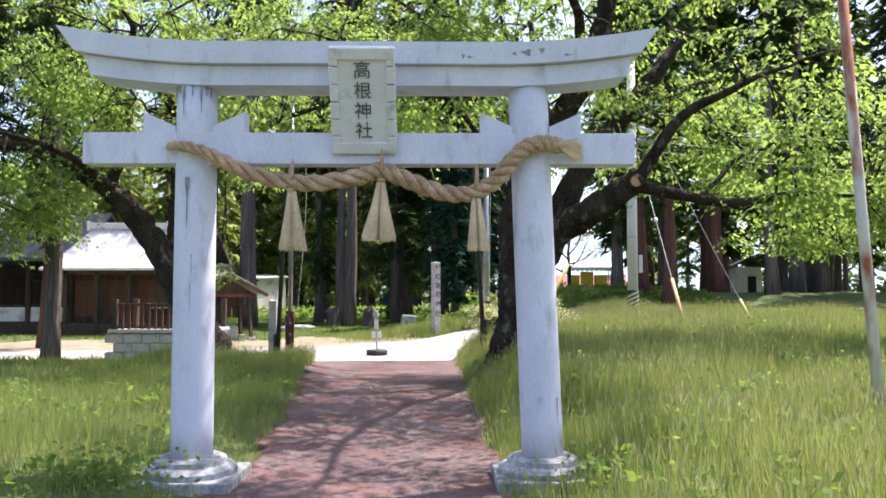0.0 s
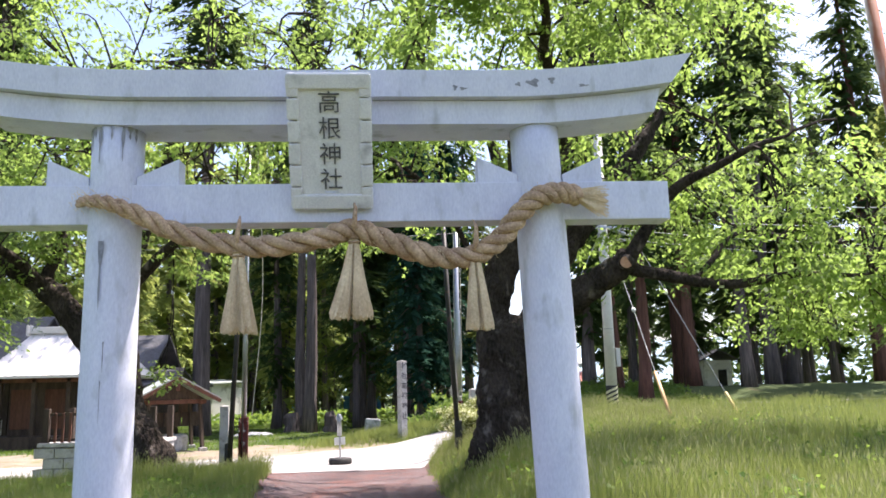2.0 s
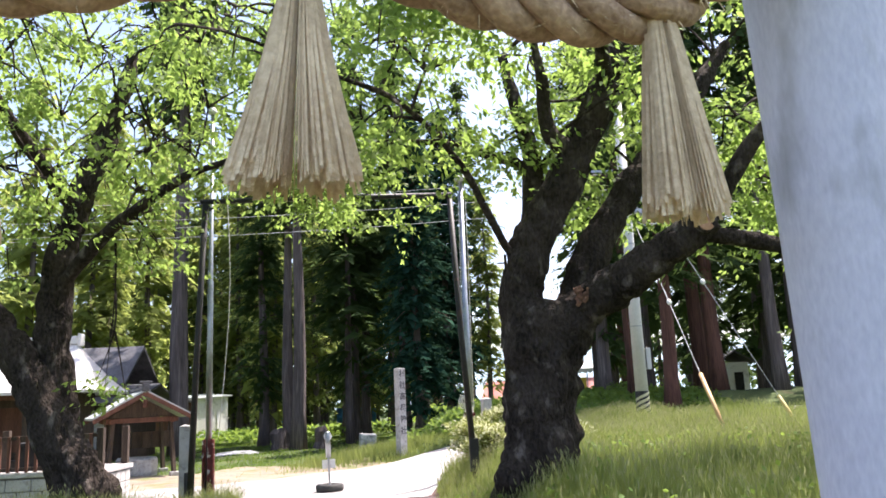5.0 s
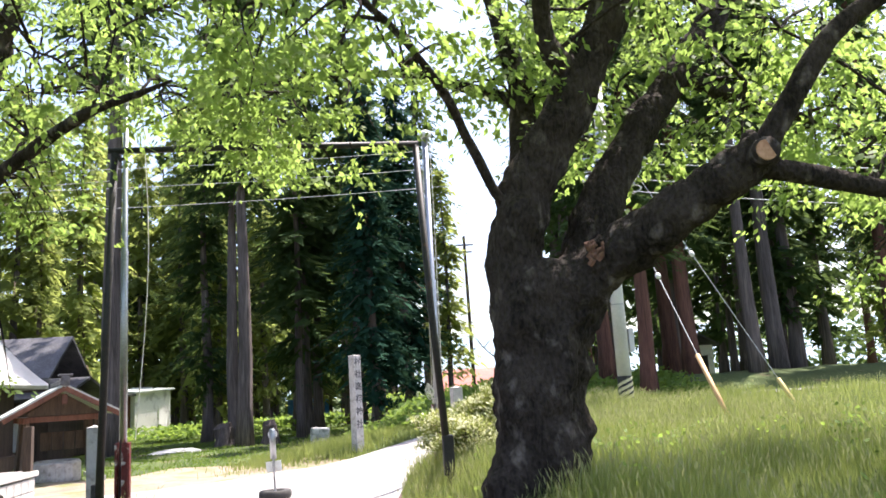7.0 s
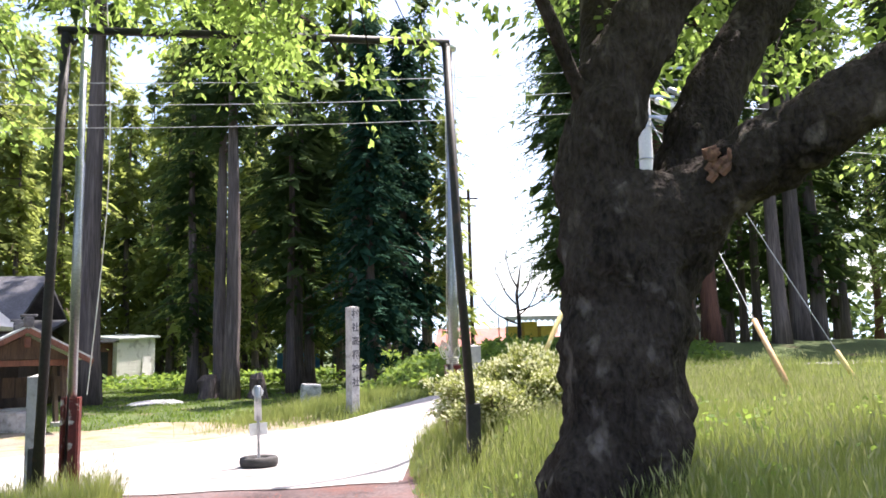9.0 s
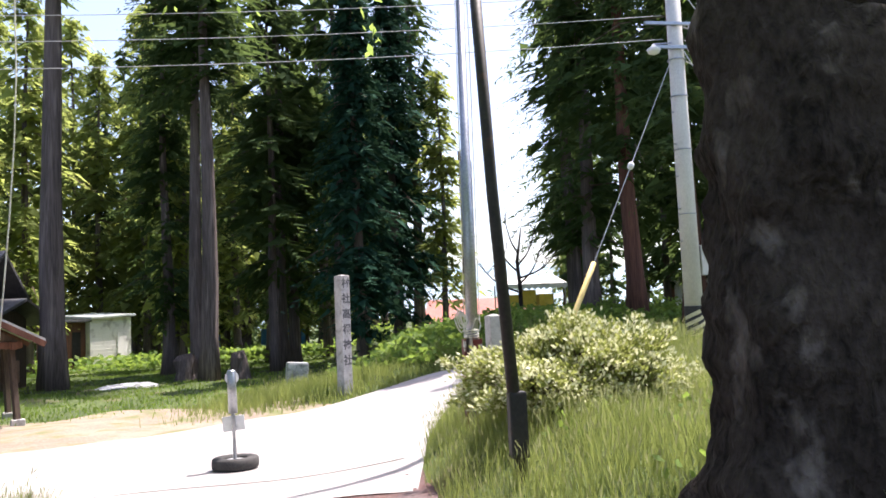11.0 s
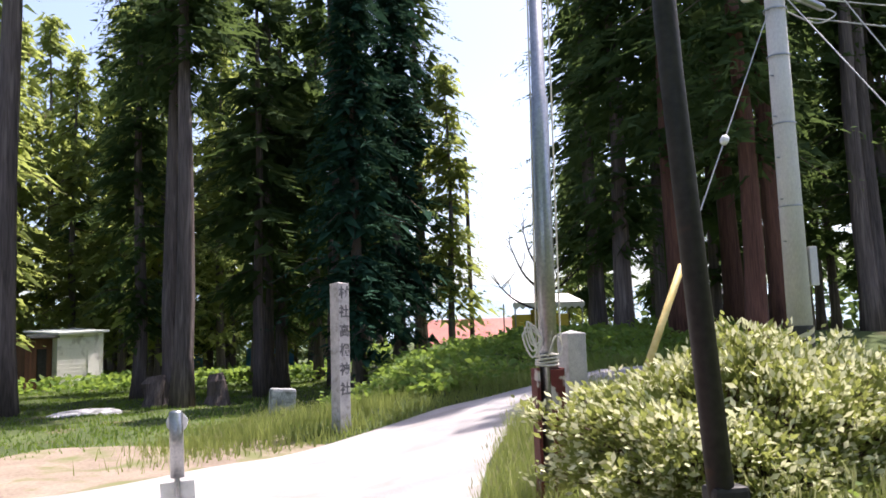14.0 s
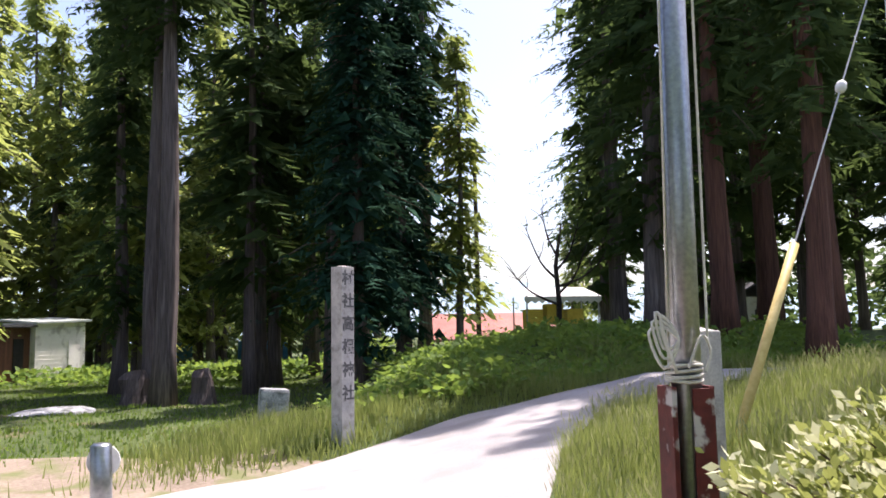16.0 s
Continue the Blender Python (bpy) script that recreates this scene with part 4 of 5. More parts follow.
flag_pole(1.94, 15.07, 2.0, 15.07, 6.0, 0.078, "galvanised flag pole tied to dark red stakes beside the lane", True)
flag_pole(-2.80, 12.75, -2.78, 12.75, 6.75, 0.055, "galvanised flag pole tied to dark red stakes beside the path", False)
for name, a, m, b in (("halyard", (2.07, 15.03, 5.95), (2.075, 15.02, 4.6), (2.03, 14.98, 1.3)), ("halyard", (-2.60, 12.7, 6.7), (-2.42, 12.6, 3.6), (-2.62, 12.7, 0.9))):
    tagged(Build().tube(smooth_curve([a, m, b], 5), [0.007] * 11, 5).done(name, M_CORD), "pale cord hanging slack beside a flag pole", "cord", "halyards")


def stone_post(x, y, top, w, dz, label, turn=0, name="stone_marker"):
    z = h(x, y)
    b = Build()
    hh = top - z
    b.box((0, 0, hh / 2 - 0.1), (w, dz, hh + 0.2 - 0.05), bevel=0.012)
    k = len(b.v)
    b.add([(-w / 2 + 0.012, -dz / 2 + 0.012, hh - 0.03), (w / 2 - 0.012, -dz / 2 + 0.012, hh - 0.03), (w / 2 - 0.012, dz / 2 - 0.012, hh - 0.03), (-w / 2 + 0.012, dz / 2 - 0.012, hh - 0.03), (0, 0, hh)],
          [(0, 1, 4), (1, 2, 4), (2, 3, 4), (3, 0, 4)])
    o = b.done(name, M_GRANITE, m=pose(x, y, z, 0, 0, turn))
    return tagged(o, label, "stone post")


stone_post(2.38, 15.75, 1.38, 0.19, 0.19, "square granite post behind the flag pole", 12)
stone_post(-3.24, 12.95, 1.14, 0.18, 0.18, "square granite post beside the path", 5)
sp = stone_post(0.65, 23.4, 2.43, 0.245, 0.245, "tall granite post with carved characters on the verge", 38, "stone_pillar_sign")
for i, ch in enumerate("村社高根神社"):
    words(ch, 0.235, pose(0.0, -0.1265, 2.22 - 0.34 * i - h(0.65, 23.4), 90, 0, 0), sp, "character", 0.005)
st = Build().box((0, 0, 0.3), (0.6, 0.4, 0.86), bevel=0.07)
tagged(st.done("low_stone", M_PLINTH, m=pose(-0.55, 28.5, h(-0.55, 28.5), 0, 4, 10)), "low weathered stone in the shade", "stone")
for x, y, s in ((-6.2, 33.5, 0.85),):
    q = Build()
    q.lathe((0, 0, -0.05), ((s, 0), (s * 0.95, 0.08), (s * 0.7, 0.16), (s * 0.2, 0.2)), 11)
    tagged(q.done("flat_stone", M_PLINTH, m=pose(x, y, h(x, y), 0, 0, x * 50) @ Matrix.Diagonal((1.5, 0.7, 1, 1))), "flat pale stone lying on the lawn", "stone", "flat stones")

for x, y, r in ((-4.6, 35.6, 0.42), (-2.75, 35.4, 0.36)):
    q = Build().tube([(0, 0, -0.1), (0.02, 0, 0.3), (0.0, 0.03, 0.75), (0.03, 0, 0.95)], [r * 1.25, r, r * 0.92, r * 0.6], 14, wob=0.35)
    tagged(q.done("tree_stump", M_CEDAR, m=pose(x, y, h(x, y), 0, 0, x * 40)), "dark weathered stump at the foot of a cedar", "stump", "stumps")

# barrier stand in the middle of the lane
sx, sy = -0.97, 15.76
bs = thing("barrier_stand", "steel barrier post set in an old tyre on the lane", "barrier", at=(sx, sy, h(sx, sy) + 0.04))
ty = Build()
n1, n2 = 28, 12
for i in range(n1):
    a = 2 * math.pi * i / n1
    for j in range(n2):
        w = 2 * math.pi * j / n2
        r = 0.215 + 0.075 * math.copysign(abs(math.cos(w)) ** 0.6, math.cos(w))
        ty.v.append((r * math.cos(a), r * math.sin(a), 0.075 + 0.075 * math.copysign(abs(math.sin(w)) ** 0.6, math.sin(w))))
ty.f = [(i * n2 + j, ((i + 1) % n1) * n2 + j, ((i + 1) % n1) * n2 + (j + 1) % n2, i * n2 + (j + 1) % n2) for i in range(n1) for j in range(n2)]
ty.done("tyre", M_RUBBER, bs, smooth=True)
Build().lathe((0, 0, 0.0), ((0.17, 0), (0.17, 0.09), (0.15, 0.11), (0.02, 0.115)), 20).done("concrete_fill", M_PLINTH, bs)
Build().tube([(0.0, 0, 0.1), (-0.015, 0, 0.62), (-0.03, 0, 1.2)], [0.022, 0.022, 0.022], 12).done("post", M_STEEL, bs, smooth=True)
Build().tube([(-0.015, 0.0, 0.68), (-0.03, 0, 1.195), (-0.03, 0, 1.21)], [0.055, 0.055, 0.04], 16).done("tube", M_STEEL, bs, smooth=True)
Build().box((-0.015, 0.03, 0.55), (0.27, 0.012, 0.185), pose(0, 0, 0, 0, -4, 0), bevel=0.004).done("plate", M_WHITE, bs)
Build().tube([(-0.03, 0.058, 1.11), (-0.03, 0.072, 1.11)], [0.085, 0.085], 24).done("reflector", M_WHITE, bs)

# utility pole, wires and stays
ux, uy = 6.85, 19.1
uz = h(ux, uy)
up = thing("utility_pole", "round concrete utility pole with a striped hazard band, in the grass", "utility pole", at=(ux, uy, uz))
Build().tube([(0, 0, -0.2), (0, 0, 4), (0.02, 0, 8.6)], [0.17, 0.15, 0.12], 22).done("shaft", M_CONC, up, smooth=True)
hz = Build().tube([(0, 0, 0.02), (0, 0, 0.72)], [0.176, 0.174], 22, cap=False)
tagged(hz.done("hazard_band", M_HAZK, up, smooth=True), "black band with pale diagonal stripes")
for i in range(5):
    s = Build()
    for j in range(9):
        a = math.radians(180 + j * 22)
        for dz in (0, 0.07):
            s.v.append((0.1785 * math.cos(a), 0.1785 * math.sin(a), min(0.71, max(0.03, 0.03 + 0.13 * i + 0.028 * j + dz - 0.09))))
    s.f = [(2 * j, 2 * j + 2, 2 * j + 3, 2 * j + 1) for j in range(8)]
    s.done("stripe", M_HAZY, up)
for z in (2.4, 3.6, 4.6, 5.3):
    Build().tube([(0.16 * math.cos(w), 0.16 * math.sin(w), z) for w in [j * math.pi / 8 for j in range(17)]], [0.013] * 17, 5).done("band", M_STEEL, up)
for z in (1.9, 2.5, 3.1, 3.7, 4.3):
    Build().tube([(-0.14, -0.05, z), (-0.2, -0.07, z)], [0.012, 0.012], 6).done("step_bolt", M_STEEL, up)
for z, l in ((5.5, 0.5), (5.95, 0.65), (6.6, 0.9)):
    Build().box((0, -0.15, z), (l * 2, 0.06, 0.06), bevel=0.005).done("crossarm", M_STEEL, up)
for z, c, rr3 in ((5.75, 0.45, 0.075), (5.35, 0.42, 0.06), (6.0, 0.75, 0.06)):
    Build().tube([(c - 0.26, -0.18, z + 0.1), (c - 0.22, -0.19, z + 0.1), (c + 0.2, -0.2, z - 0.06), (c + 0.24, -0.2, z - 0.07)], [rr3 * 0.6, rr3, rr3, rr3 * 0.6], 14).done("closure", M_PORC if z == 5.75 else M_STEEL, up, smooth=True)
    Build().tube(smooth_curve([(c + 0.2, -0.2, z - 0.06), (c + 0.4, -0.22, z - 0.16), (c + 0.1, -0.2, z - 0.3), (-0.02 + 0.15, -0.1, z - 0.1)], 5), [0.012] * 16, 5).done("loop_cable", M_WIRE, up, smooth=True)
Build().lathe((-0.5, -0.15, 5.35), ((0.02, 0), (0.10, 0.03), (0.13, 0.10), (0.05, 0.16), (0.02, 0.2)), 14).done("lamp", M_PORC, up, smooth=True)
Build().tube([(-0.12, -0.1, 5.6), (-0.5, -0.15, 5.55)], [0.015, 0.015], 6).done("lamp_arm", M_STEEL, up)
Build().box((0.24, 0.02, 1.55), (0.12, 0.2, 0.55), bevel=0.01).done("meter_box", M_CONC, up)


def wire(a, b, sag, r=0.0075, label="overhead wire strung from the utility pole", name="overhead_wire", material=None):
    a, b = Vector(a), Vector(b)
    pts = [a.lerp(b, i / 16) - Vector((0, 0, 4 * sag * (i / 16) * (1 - i / 16))) for i in range(17)]
    tagged(Build().tube(pts, [r] * 17, 5).done(name, material or M_WIRE), label, "wire", "overhead wires")


for z, dz in ((6.3, 0), (6.75, 0.1), (7.2, 0.15)):
    wire((ux - 0.3, uy - 0.15, z), (-26, 21.5, z + 1.0 + dz), 0.75)
for z, ex, ez in ((6.1, 24, 4.9), (6.5, 24, 5.6), (5.8, 26, 4.2), (7.0, 24, 6.3)):
    wire((ux + 0.4, uy - 0.15, z), (ex, 15.5, ez), 0.35, 0.011)
wire((-26, 14, 4.6), (-2.66, 11.75, 4.4), 0.2, 0.007)


def stay(base, top, sleeve, material, label, ball=0.52):
    base, top = Vector(base), Vector(top)
    base.z = h(base.x, base.y) - 0.1
    s = thing("stay_wire", label, "stay wire", "stay wires", at=base)
    v = top - base
    Build().tube([(0, 0, 0), v], [0.009, 0.009], 6).done("cable", M_WIRE, s)
    u = v.normalized()
    Build().tube([(0, 0, 0), u * sleeve, u * (sleeve + 0.01)], [0.045, 0.045, 0.03], 12).done("sleeve", material, s, smooth=True)
    q = u * (v.length * ball)
    Build().tube([q - u * 0.075, q - u * 0.05, q, q + u * 0.05, q + u * 0.075], [0.02, 0.05, 0.06, 0.05, 0.02], 10).done("insulator", M_PORC, s, smooth=True)


stay((6.97, 14.2, 0), (6.9, 19.0, 6.2), 1.72, M_ORANGE, "stay wire with a faded orange sleeve, anchored in the grass")
stay((3.60, 17.65, 0), (6.75, 19.05, 6.0), 2.25, M_YELLOW, "stay wire with a faded yellow sleeve, anchored in the grass", 0.63)
stay((9.6, 16.4, 0), (7.0, 19.1, 7.4), 0.9, M_YELLOW, "stay wire with a short yellow sleeve, in the grass")

# rusty pipe near the start, and a thin pole far off
rp = Build().tube([(4.55, 1.0, h(4.55, 1) - 0.1), (4.42, 1.0, 2.0), (4.22, 1.0, 5.2)], [0.05, 0.048, 0.045], 14)
tagged(rp.done("rusty_pipe", M_RUSTP, smooth=True), "leaning pale pipe streaked with rust, in the grass", "pipe")
fp = Build().tube([(7.35, 44, 0.5), (7.3, 44, 9.6)], [0.11, 0.08], 10)
fp.box((7.3, 44, 9.1), (1.0, 0.08, 0.08))
fp.box((7.3, 44, 8.7), (0.8, 0.08, 0.08))
tagged(fp.done("far_pole", M_TIMBERD), "distant dark pole beyond the grassy bank", "pole")

# ---------------------------------------------------------------- buildings


def gable(b, x0, x1, y0, y1, ze, zr, t=0.07):
    """Two roof slopes with the ridge along y, as slabs."""
    xm = (x0 + x1) / 2
    for xa, xb in ((x0, xm), (xm, x1)):
        za, zb = (ze, zr) if xb == xm else (zr, ze)
        b.add([(xa, y0, za), (xb, y0, zb), (xb, y1, zb), (xa, y1, za), (xa, y0, za + t), (xb, y0, zb + t), (xb, y1, zb + t), (xa, y1, za + t)],
              [(0, 3, 2, 1), (4, 5, 6, 7), (0, 1, 5, 4), (1, 2, 6, 5), (2, 3, 7, 6), (3, 0, 4, 7)])
    return b


# water pavilion
pz = h(-6.7, 22.6)
pv = thing("water_pavilion", "small open timber water pavilion with a grey-green roof", "pavilion", at=(-7.3, 23.8, pz))
pv.rotation_euler = (0, 0, radians(24))
gable(Build(), -1.38, 1.38, -1.5, 1.5, 1.66, 2.42).done("roof", M_ROOFG, pv)
rb = Build()
rb.box((0, 0, 2.52), (0.16, 3.0, 0.12), bevel=0.03)
for s in (-1, 1):
    rb.box((0, s * 1.5, 2.56), (0.22, 0.1, 0.26), bevel=0.05)
    rb.box((0, s * 1.5, 2.70), (0.36, 0.08, 0.06), bevel=0.02)
rb.done("ridge_cap", M_ROOFD, pv)
bg = Build()
for s in (-1, 1):
    for q in (-1, 1):
        bg.box((q * 0.69, s * 1.5, 1.99), (1.58, 0.06, 0.12), pose(0, 0, 0, 0, q * 28.8, 0), bevel=0.008)
    bg.box((0, s * 1.0, 1.62), (2.0, 0.12, 0.14), bevel=0.01)
    bg.box((0, s * 1.44, 2.1), (0.14, 0.04, 0.26), bevel=0.03)
    bg.box((s * 0.85, 0, 1.6), (0.12, 2.3, 0.14), bevel=0.01)
bg.done("gable_timber", M_TIMBER, pv)
for s in (-1, 1):
    Build().prism([(-0.95, 1.7), (0.95, 1.7), (0, 2.26)], s * 0.98, s * 1.02).done("gable_board", M_TIMBERD, pv)
for a in (-1, 1):
    for c in (-1, 1):
        Build().tube([(a * 0.92, c * 1.0, -0.1), (a * 0.80, c * 0.9, 1.62)], [0.075, 0.07], 4).done("post", M_TIMBERD, pv)
        Build().box((a * 0.92, c * 1.0, 0.02), (0.26, 0.26, 0.16), bevel=0.02).done("footing", M_GRANITE, pv)
bk = Build()
bk.lathe((0, 0, 0), ((0.62, -0.1), (0.66, 0.1), (0.66, 0.46), (0.60, 0.52), (0.52, 0.5), (0.48, 0.36), (0.02, 0.34)), 18)
bk.v = [(x * 0.9, y * 1.3, z) for x, y, z in bk.v]
tagged(bk.done("basin", M_GRANITE, pv), "grey stone water basin")
wp = Build()
for i in range(5):
    wp.box((-0.2 + i * 0.3, 1.02, 1.0), (0.27, 0.025, 0.5), bevel=0.004)
wp.done("notice_boards", M_TIMBERD, pv)

# stone plinth with a slatted fence
for k, (cx, cy) in enumerate(((-6.3, 15.0),)):
    z0 = h(cx, cy)
    fb = thing("fenced_stone_plinth", "low plinth of grey stone blocks with red timber slats on top", "plinth", at=(cx, cy, z0))
    blk = None
    for face in range(2):
        for row in range(3):
            for i in range(5):
                w = 0.46
                off = 0.23 if row % 2 else 0.0
                p = (-1.15 + i * w + off * 0.9, -0.75, 0.12 + row * 0.225) if face == 0 else (1.15, -0.55 + i * 0.3, 0.12 + row * 0.225)
                if blk is None:
                    o = Build().box((0, 0, 0), (0.445, 0.24, 0.215), bevel=0.018).done("stone_block", M_GRANITE, fb)
                    blk = o.data
                else:
                    o = new("stone_block", blk)
                    o.parent = fb
                o.matrix_basis = pose(*p, 0, 0, 0 if face == 0 else 90) @ Matrix.Diagonal((1, 1, 1, 1) if face == 0 else (0.64, 1, 1, 1))
    Build().box((0, 0, 0.36), (2.2, 1.4, 0.66)).done("core", M_PLINTH, fb)
    Build().box((0, 0, 0.75), (2.6, 1.8, 0.09), bevel=0.02).done("coping", M_GRANITE, fb)
    for i in range(15):
        Build().box((-1.15 + i * 0.165, -0.72, 1.12), (0.055, 0.05, 0.66), bevel=0.006).done("slat", M_TIMBER, fb)
    for z in (0.85, 1.42):
        Build().box((0, -0.70, z), (2.5, 0.05, 0.07), bevel=0.006).done("rail", M_TIMBERD, fb)
    for a in (-1, 1):
        for c in (-1, 1):
            Build().box((a * 1.18, c * 0.72, 1.15), (0.13, 0.13, 0.8), bevel=0.01).done("corner_post", M_TIMBERD, fb)
    # added dark block: the shade behind the slats as a solid shape
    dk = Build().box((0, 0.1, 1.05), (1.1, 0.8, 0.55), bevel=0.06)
    dk.done("inner_shade_box", M_DARKIN, fb)

# worship hall with a pale roof
hz0 = h(-11, 28)
hl = thing("shrine_hall", "timber shrine hall under a pale sheet-metal roof", "hall", at=(-12.6, 28.7, hz0))
rf = Build()
for s in (-1, 1):
    n = 10
    for i in range(n + 1):
        u = i / n
        y, z = s * 2.3 * (1 - u), 2.75 + 1.75 * u ** 1.25
        half = 2.75 - 1.15 * u
        rf.v += [(-half, y, z), (half, y, z), (-half, y, z - 0.1), (half, y, z - 0.1)]
    k0 = (n + 1) * 4 * (0 if s < 0 else 1)
    for i in range(n):
        a = k0 + 4 * i
        rf.f += [(a, a + 1, a + 5, a + 4), (a + 2, a + 6, a + 7, a + 3), (a, a + 4, a + 6, a + 2), (a + 1, a + 3, a + 7, a + 5)]
    rf.f += [(k0, k0 + 2, k0 + 3, k0 + 1)]
rf.done("roof", M_ROOFW, hl)
rg = Build().box((0, 0, 4.62), (3.4, 0.3, 0.28), bevel=0.04)
for s in (-1, 1):
    rg.box((s * 1.72, 0, 4.62), (0.14, 0.44, 0.46), bevel=0.06)
rg.done("ridge", M_ROOFW, hl)
for i in range(16):
    x = -2.5 + i * 0.333
    u0 = max(0, (abs(x) - 1.6) / 1.15)
    sm = Build().tube([(x * (1 - 0.0 * u), -2.3 * (1 - u), 2.765 + 1.75 * u ** 1.25) for u in np.linspace(0, 1 - u0, 6)], [0.018] * 6, 4)
    sm.done("roof_seam", M_ROOFW, hl)
wl = Build().box((0, 0.1, 1.6), (3.6, 2.6, 2.3))
wl.done("wall", M_TIMBERD, hl)
for i in range(4):
    Build().box((-1.9 + i * 1.27, -1.75, 1.4), (0.16, 0.16, 2.9), bevel=0.01).done("post", M_TIMBERD, hl)
Build().box((0, -1.75, 2.62), (4.2, 0.16, 0.24), bevel=0.01).done("beam", M_TIMBER, hl)
Build().box((0, 0, 0.25), (4.4, 3.9, 0.5), bevel=0.02).done("floor", M_TIMBERD, hl)
for i in range(3):
    Build().box((-1.27 + i * 1.27, -1.215, 1.5), (0.9, 0.04, 1.5), bevel=0.01).done("lattice_door", M_TIMBER, hl)
for s in (-1, 1):
    hp = Build()
    for i in range(11):
        u = i / 10
        x, z = s * (2.75 - 1.15 * u), 2.75 + 1.75 * u ** 1.25
        hp.v += [(x, -2.3 * (1 - u) - 0.002, z + 0.004), (x, 2.3 * (1 - u) + 0.002, z + 0.004), (x - s * 0.06, -2.3 * (1 - u), z - 0.1), (x - s * 0.06, 2.3 * (1 - u), z - 0.1)]
    for i in range(10):
        a = 4 * i
        hp.f += [(a, a + 1, a + 5, a + 4), (a + 2, a + 6, a + 7, a + 3)]
    hp.f.append((0, 2, 3, 1))
    hp.done("hip_slope", M_ROOFW, hl)

# large dark-roofed hall behind, with open white-panelled gallery
gz = h(-21, 31)
gh = thing("gallery_hall", "open-sided timber hall with dark roof and white panels", "hall", at=(-19.5, 31, gz))
gable(Build(), -3.4, 3.4, -5.2, 5.2, 3.1, 5.3, 0.14).done("roof", M_ROOFD, gh, m=pose(0, 0, 0, 0, 0, 90))
for i in range(6):
    for y in (-2.6, 2.6):
        Build().box((-4.6 + i * 1.84, y, 1.6), (0.18, 0.18, 3.2), bevel=0.015).done("post", M_TIMBERD, gh)
        if i < 5:
            Build().box((-3.68 + i * 1.84, y, 0.85), (1.6, 0.08, 0.6), bevel=0.01).done("white_panel", M_WALLW, gh)
            Build().box((-3.68 + i * 1.84, y, 1.22), (1.64, 0.1, 0.07), bevel=0.01).done("rail", M_TIMBERD, gh)
Build().box((0, 0, 0.25), (9.6, 5.6, 0.5), bevel=0.02).done("floor", M_TIMBERD, gh)
Build().box((0, 2.0, 1.8), (9.2, 0.1, 2.6)).done("back_wall", M_TIMBERD, gh)
# dark roof between pavilion and grove
dz = h(-12, 36)
dh = thing("rear_hall", "dark timber rear hall with layered dark roof", "hall", at=(-13.9, 34.5, dz))
gable(Build(), -2.6, 2.6, -3.6, 3.6, 2.9, 4.6, 0.14).done("roof", M_ROOFD, dh, m=pose(0, 0, 0, 0, 0, 90))
gable(Build(), -3.4, 3.4, -4.3, 4.3, 2.3, 3.1, 0.1).done("lower_roof", M_ROOFD, dh, m=pose(0, 0, -0.1, 0, 0, 90))
Build().box((0, 0, 1.35), (7.0, 4.6, 2.7)).done("wall", M_TIMBERD, dh)
Build().box((1.6, -2.34, 1.1), (2.4, 0.05, 1.3), bevel=0.01).done("white_panel", M_WALLW, dh)

# pale shed
sh = thing("garden_shed", "pale grey-green sheet-metal shed with a lean-to roof", "shed", at=(-12.0, 52.5, h(-12, 52.5)))
sh.rotation_euler, sh.scale = (0, 0, radians(55)), (0.74, 0.74, 1.0)
Build().box((0, 0, 1.35), (3.7, 3.0, 2.7)).done("wall", M_WALLW, sh)
for i in range(14):
    Build().box((0, -1.52, 0.15 + i * 0.19), (3.72, 0.03, 0.17), pose(0, 0, 0, 8, 0, 0), bevel=0.004).done("siding_board", M_WALLW, sh)
Build().box((1.0, -1.56, 0.95), (0.9, 0.05, 1.8), bevel=0.01).done("door", M_WALLW, sh)
Build().box((0.05, -0.1, 2.82), (4.1, 3.5, 0.1), pose(0, 0, 0, 3, -2, 0), bevel=0.01).done("roof", M_ROOFG, sh)
an = Build().box((-2.9, 0.2, 1.2), (2.0, 2.6, 2.5))
an.done("annex", M_TIMBER, sh)
Build().box((-2.9, 0.0, 2.52), (2.3, 3.2, 0.1), bevel=0.01).done("annex_roof", M_ROOFD, sh)
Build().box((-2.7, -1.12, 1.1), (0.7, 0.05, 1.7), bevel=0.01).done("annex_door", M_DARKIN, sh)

# houses beyond the bank
hh = thing("red_roofed_house", "low house with a red-brown roof and grey walls", "house", at=(12.2, 61, -0.6))
gable(Build(), -3.8, 3.8, -4.4, 4.4, 1.55, 3.15, 0.16).done("roof", M_ROOFR, hh, m=pose(0, 0, 0, 0, 0, 76))
Build().box((0, 0, 0.9), (7.4, 6.2, 1.8), pose(0, 0, 0, 0, 0, -14)).done("wall", M_WALLW, hh)
for i in range(4):
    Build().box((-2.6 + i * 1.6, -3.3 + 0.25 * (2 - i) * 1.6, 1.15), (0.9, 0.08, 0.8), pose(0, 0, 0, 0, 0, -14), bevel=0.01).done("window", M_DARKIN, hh)
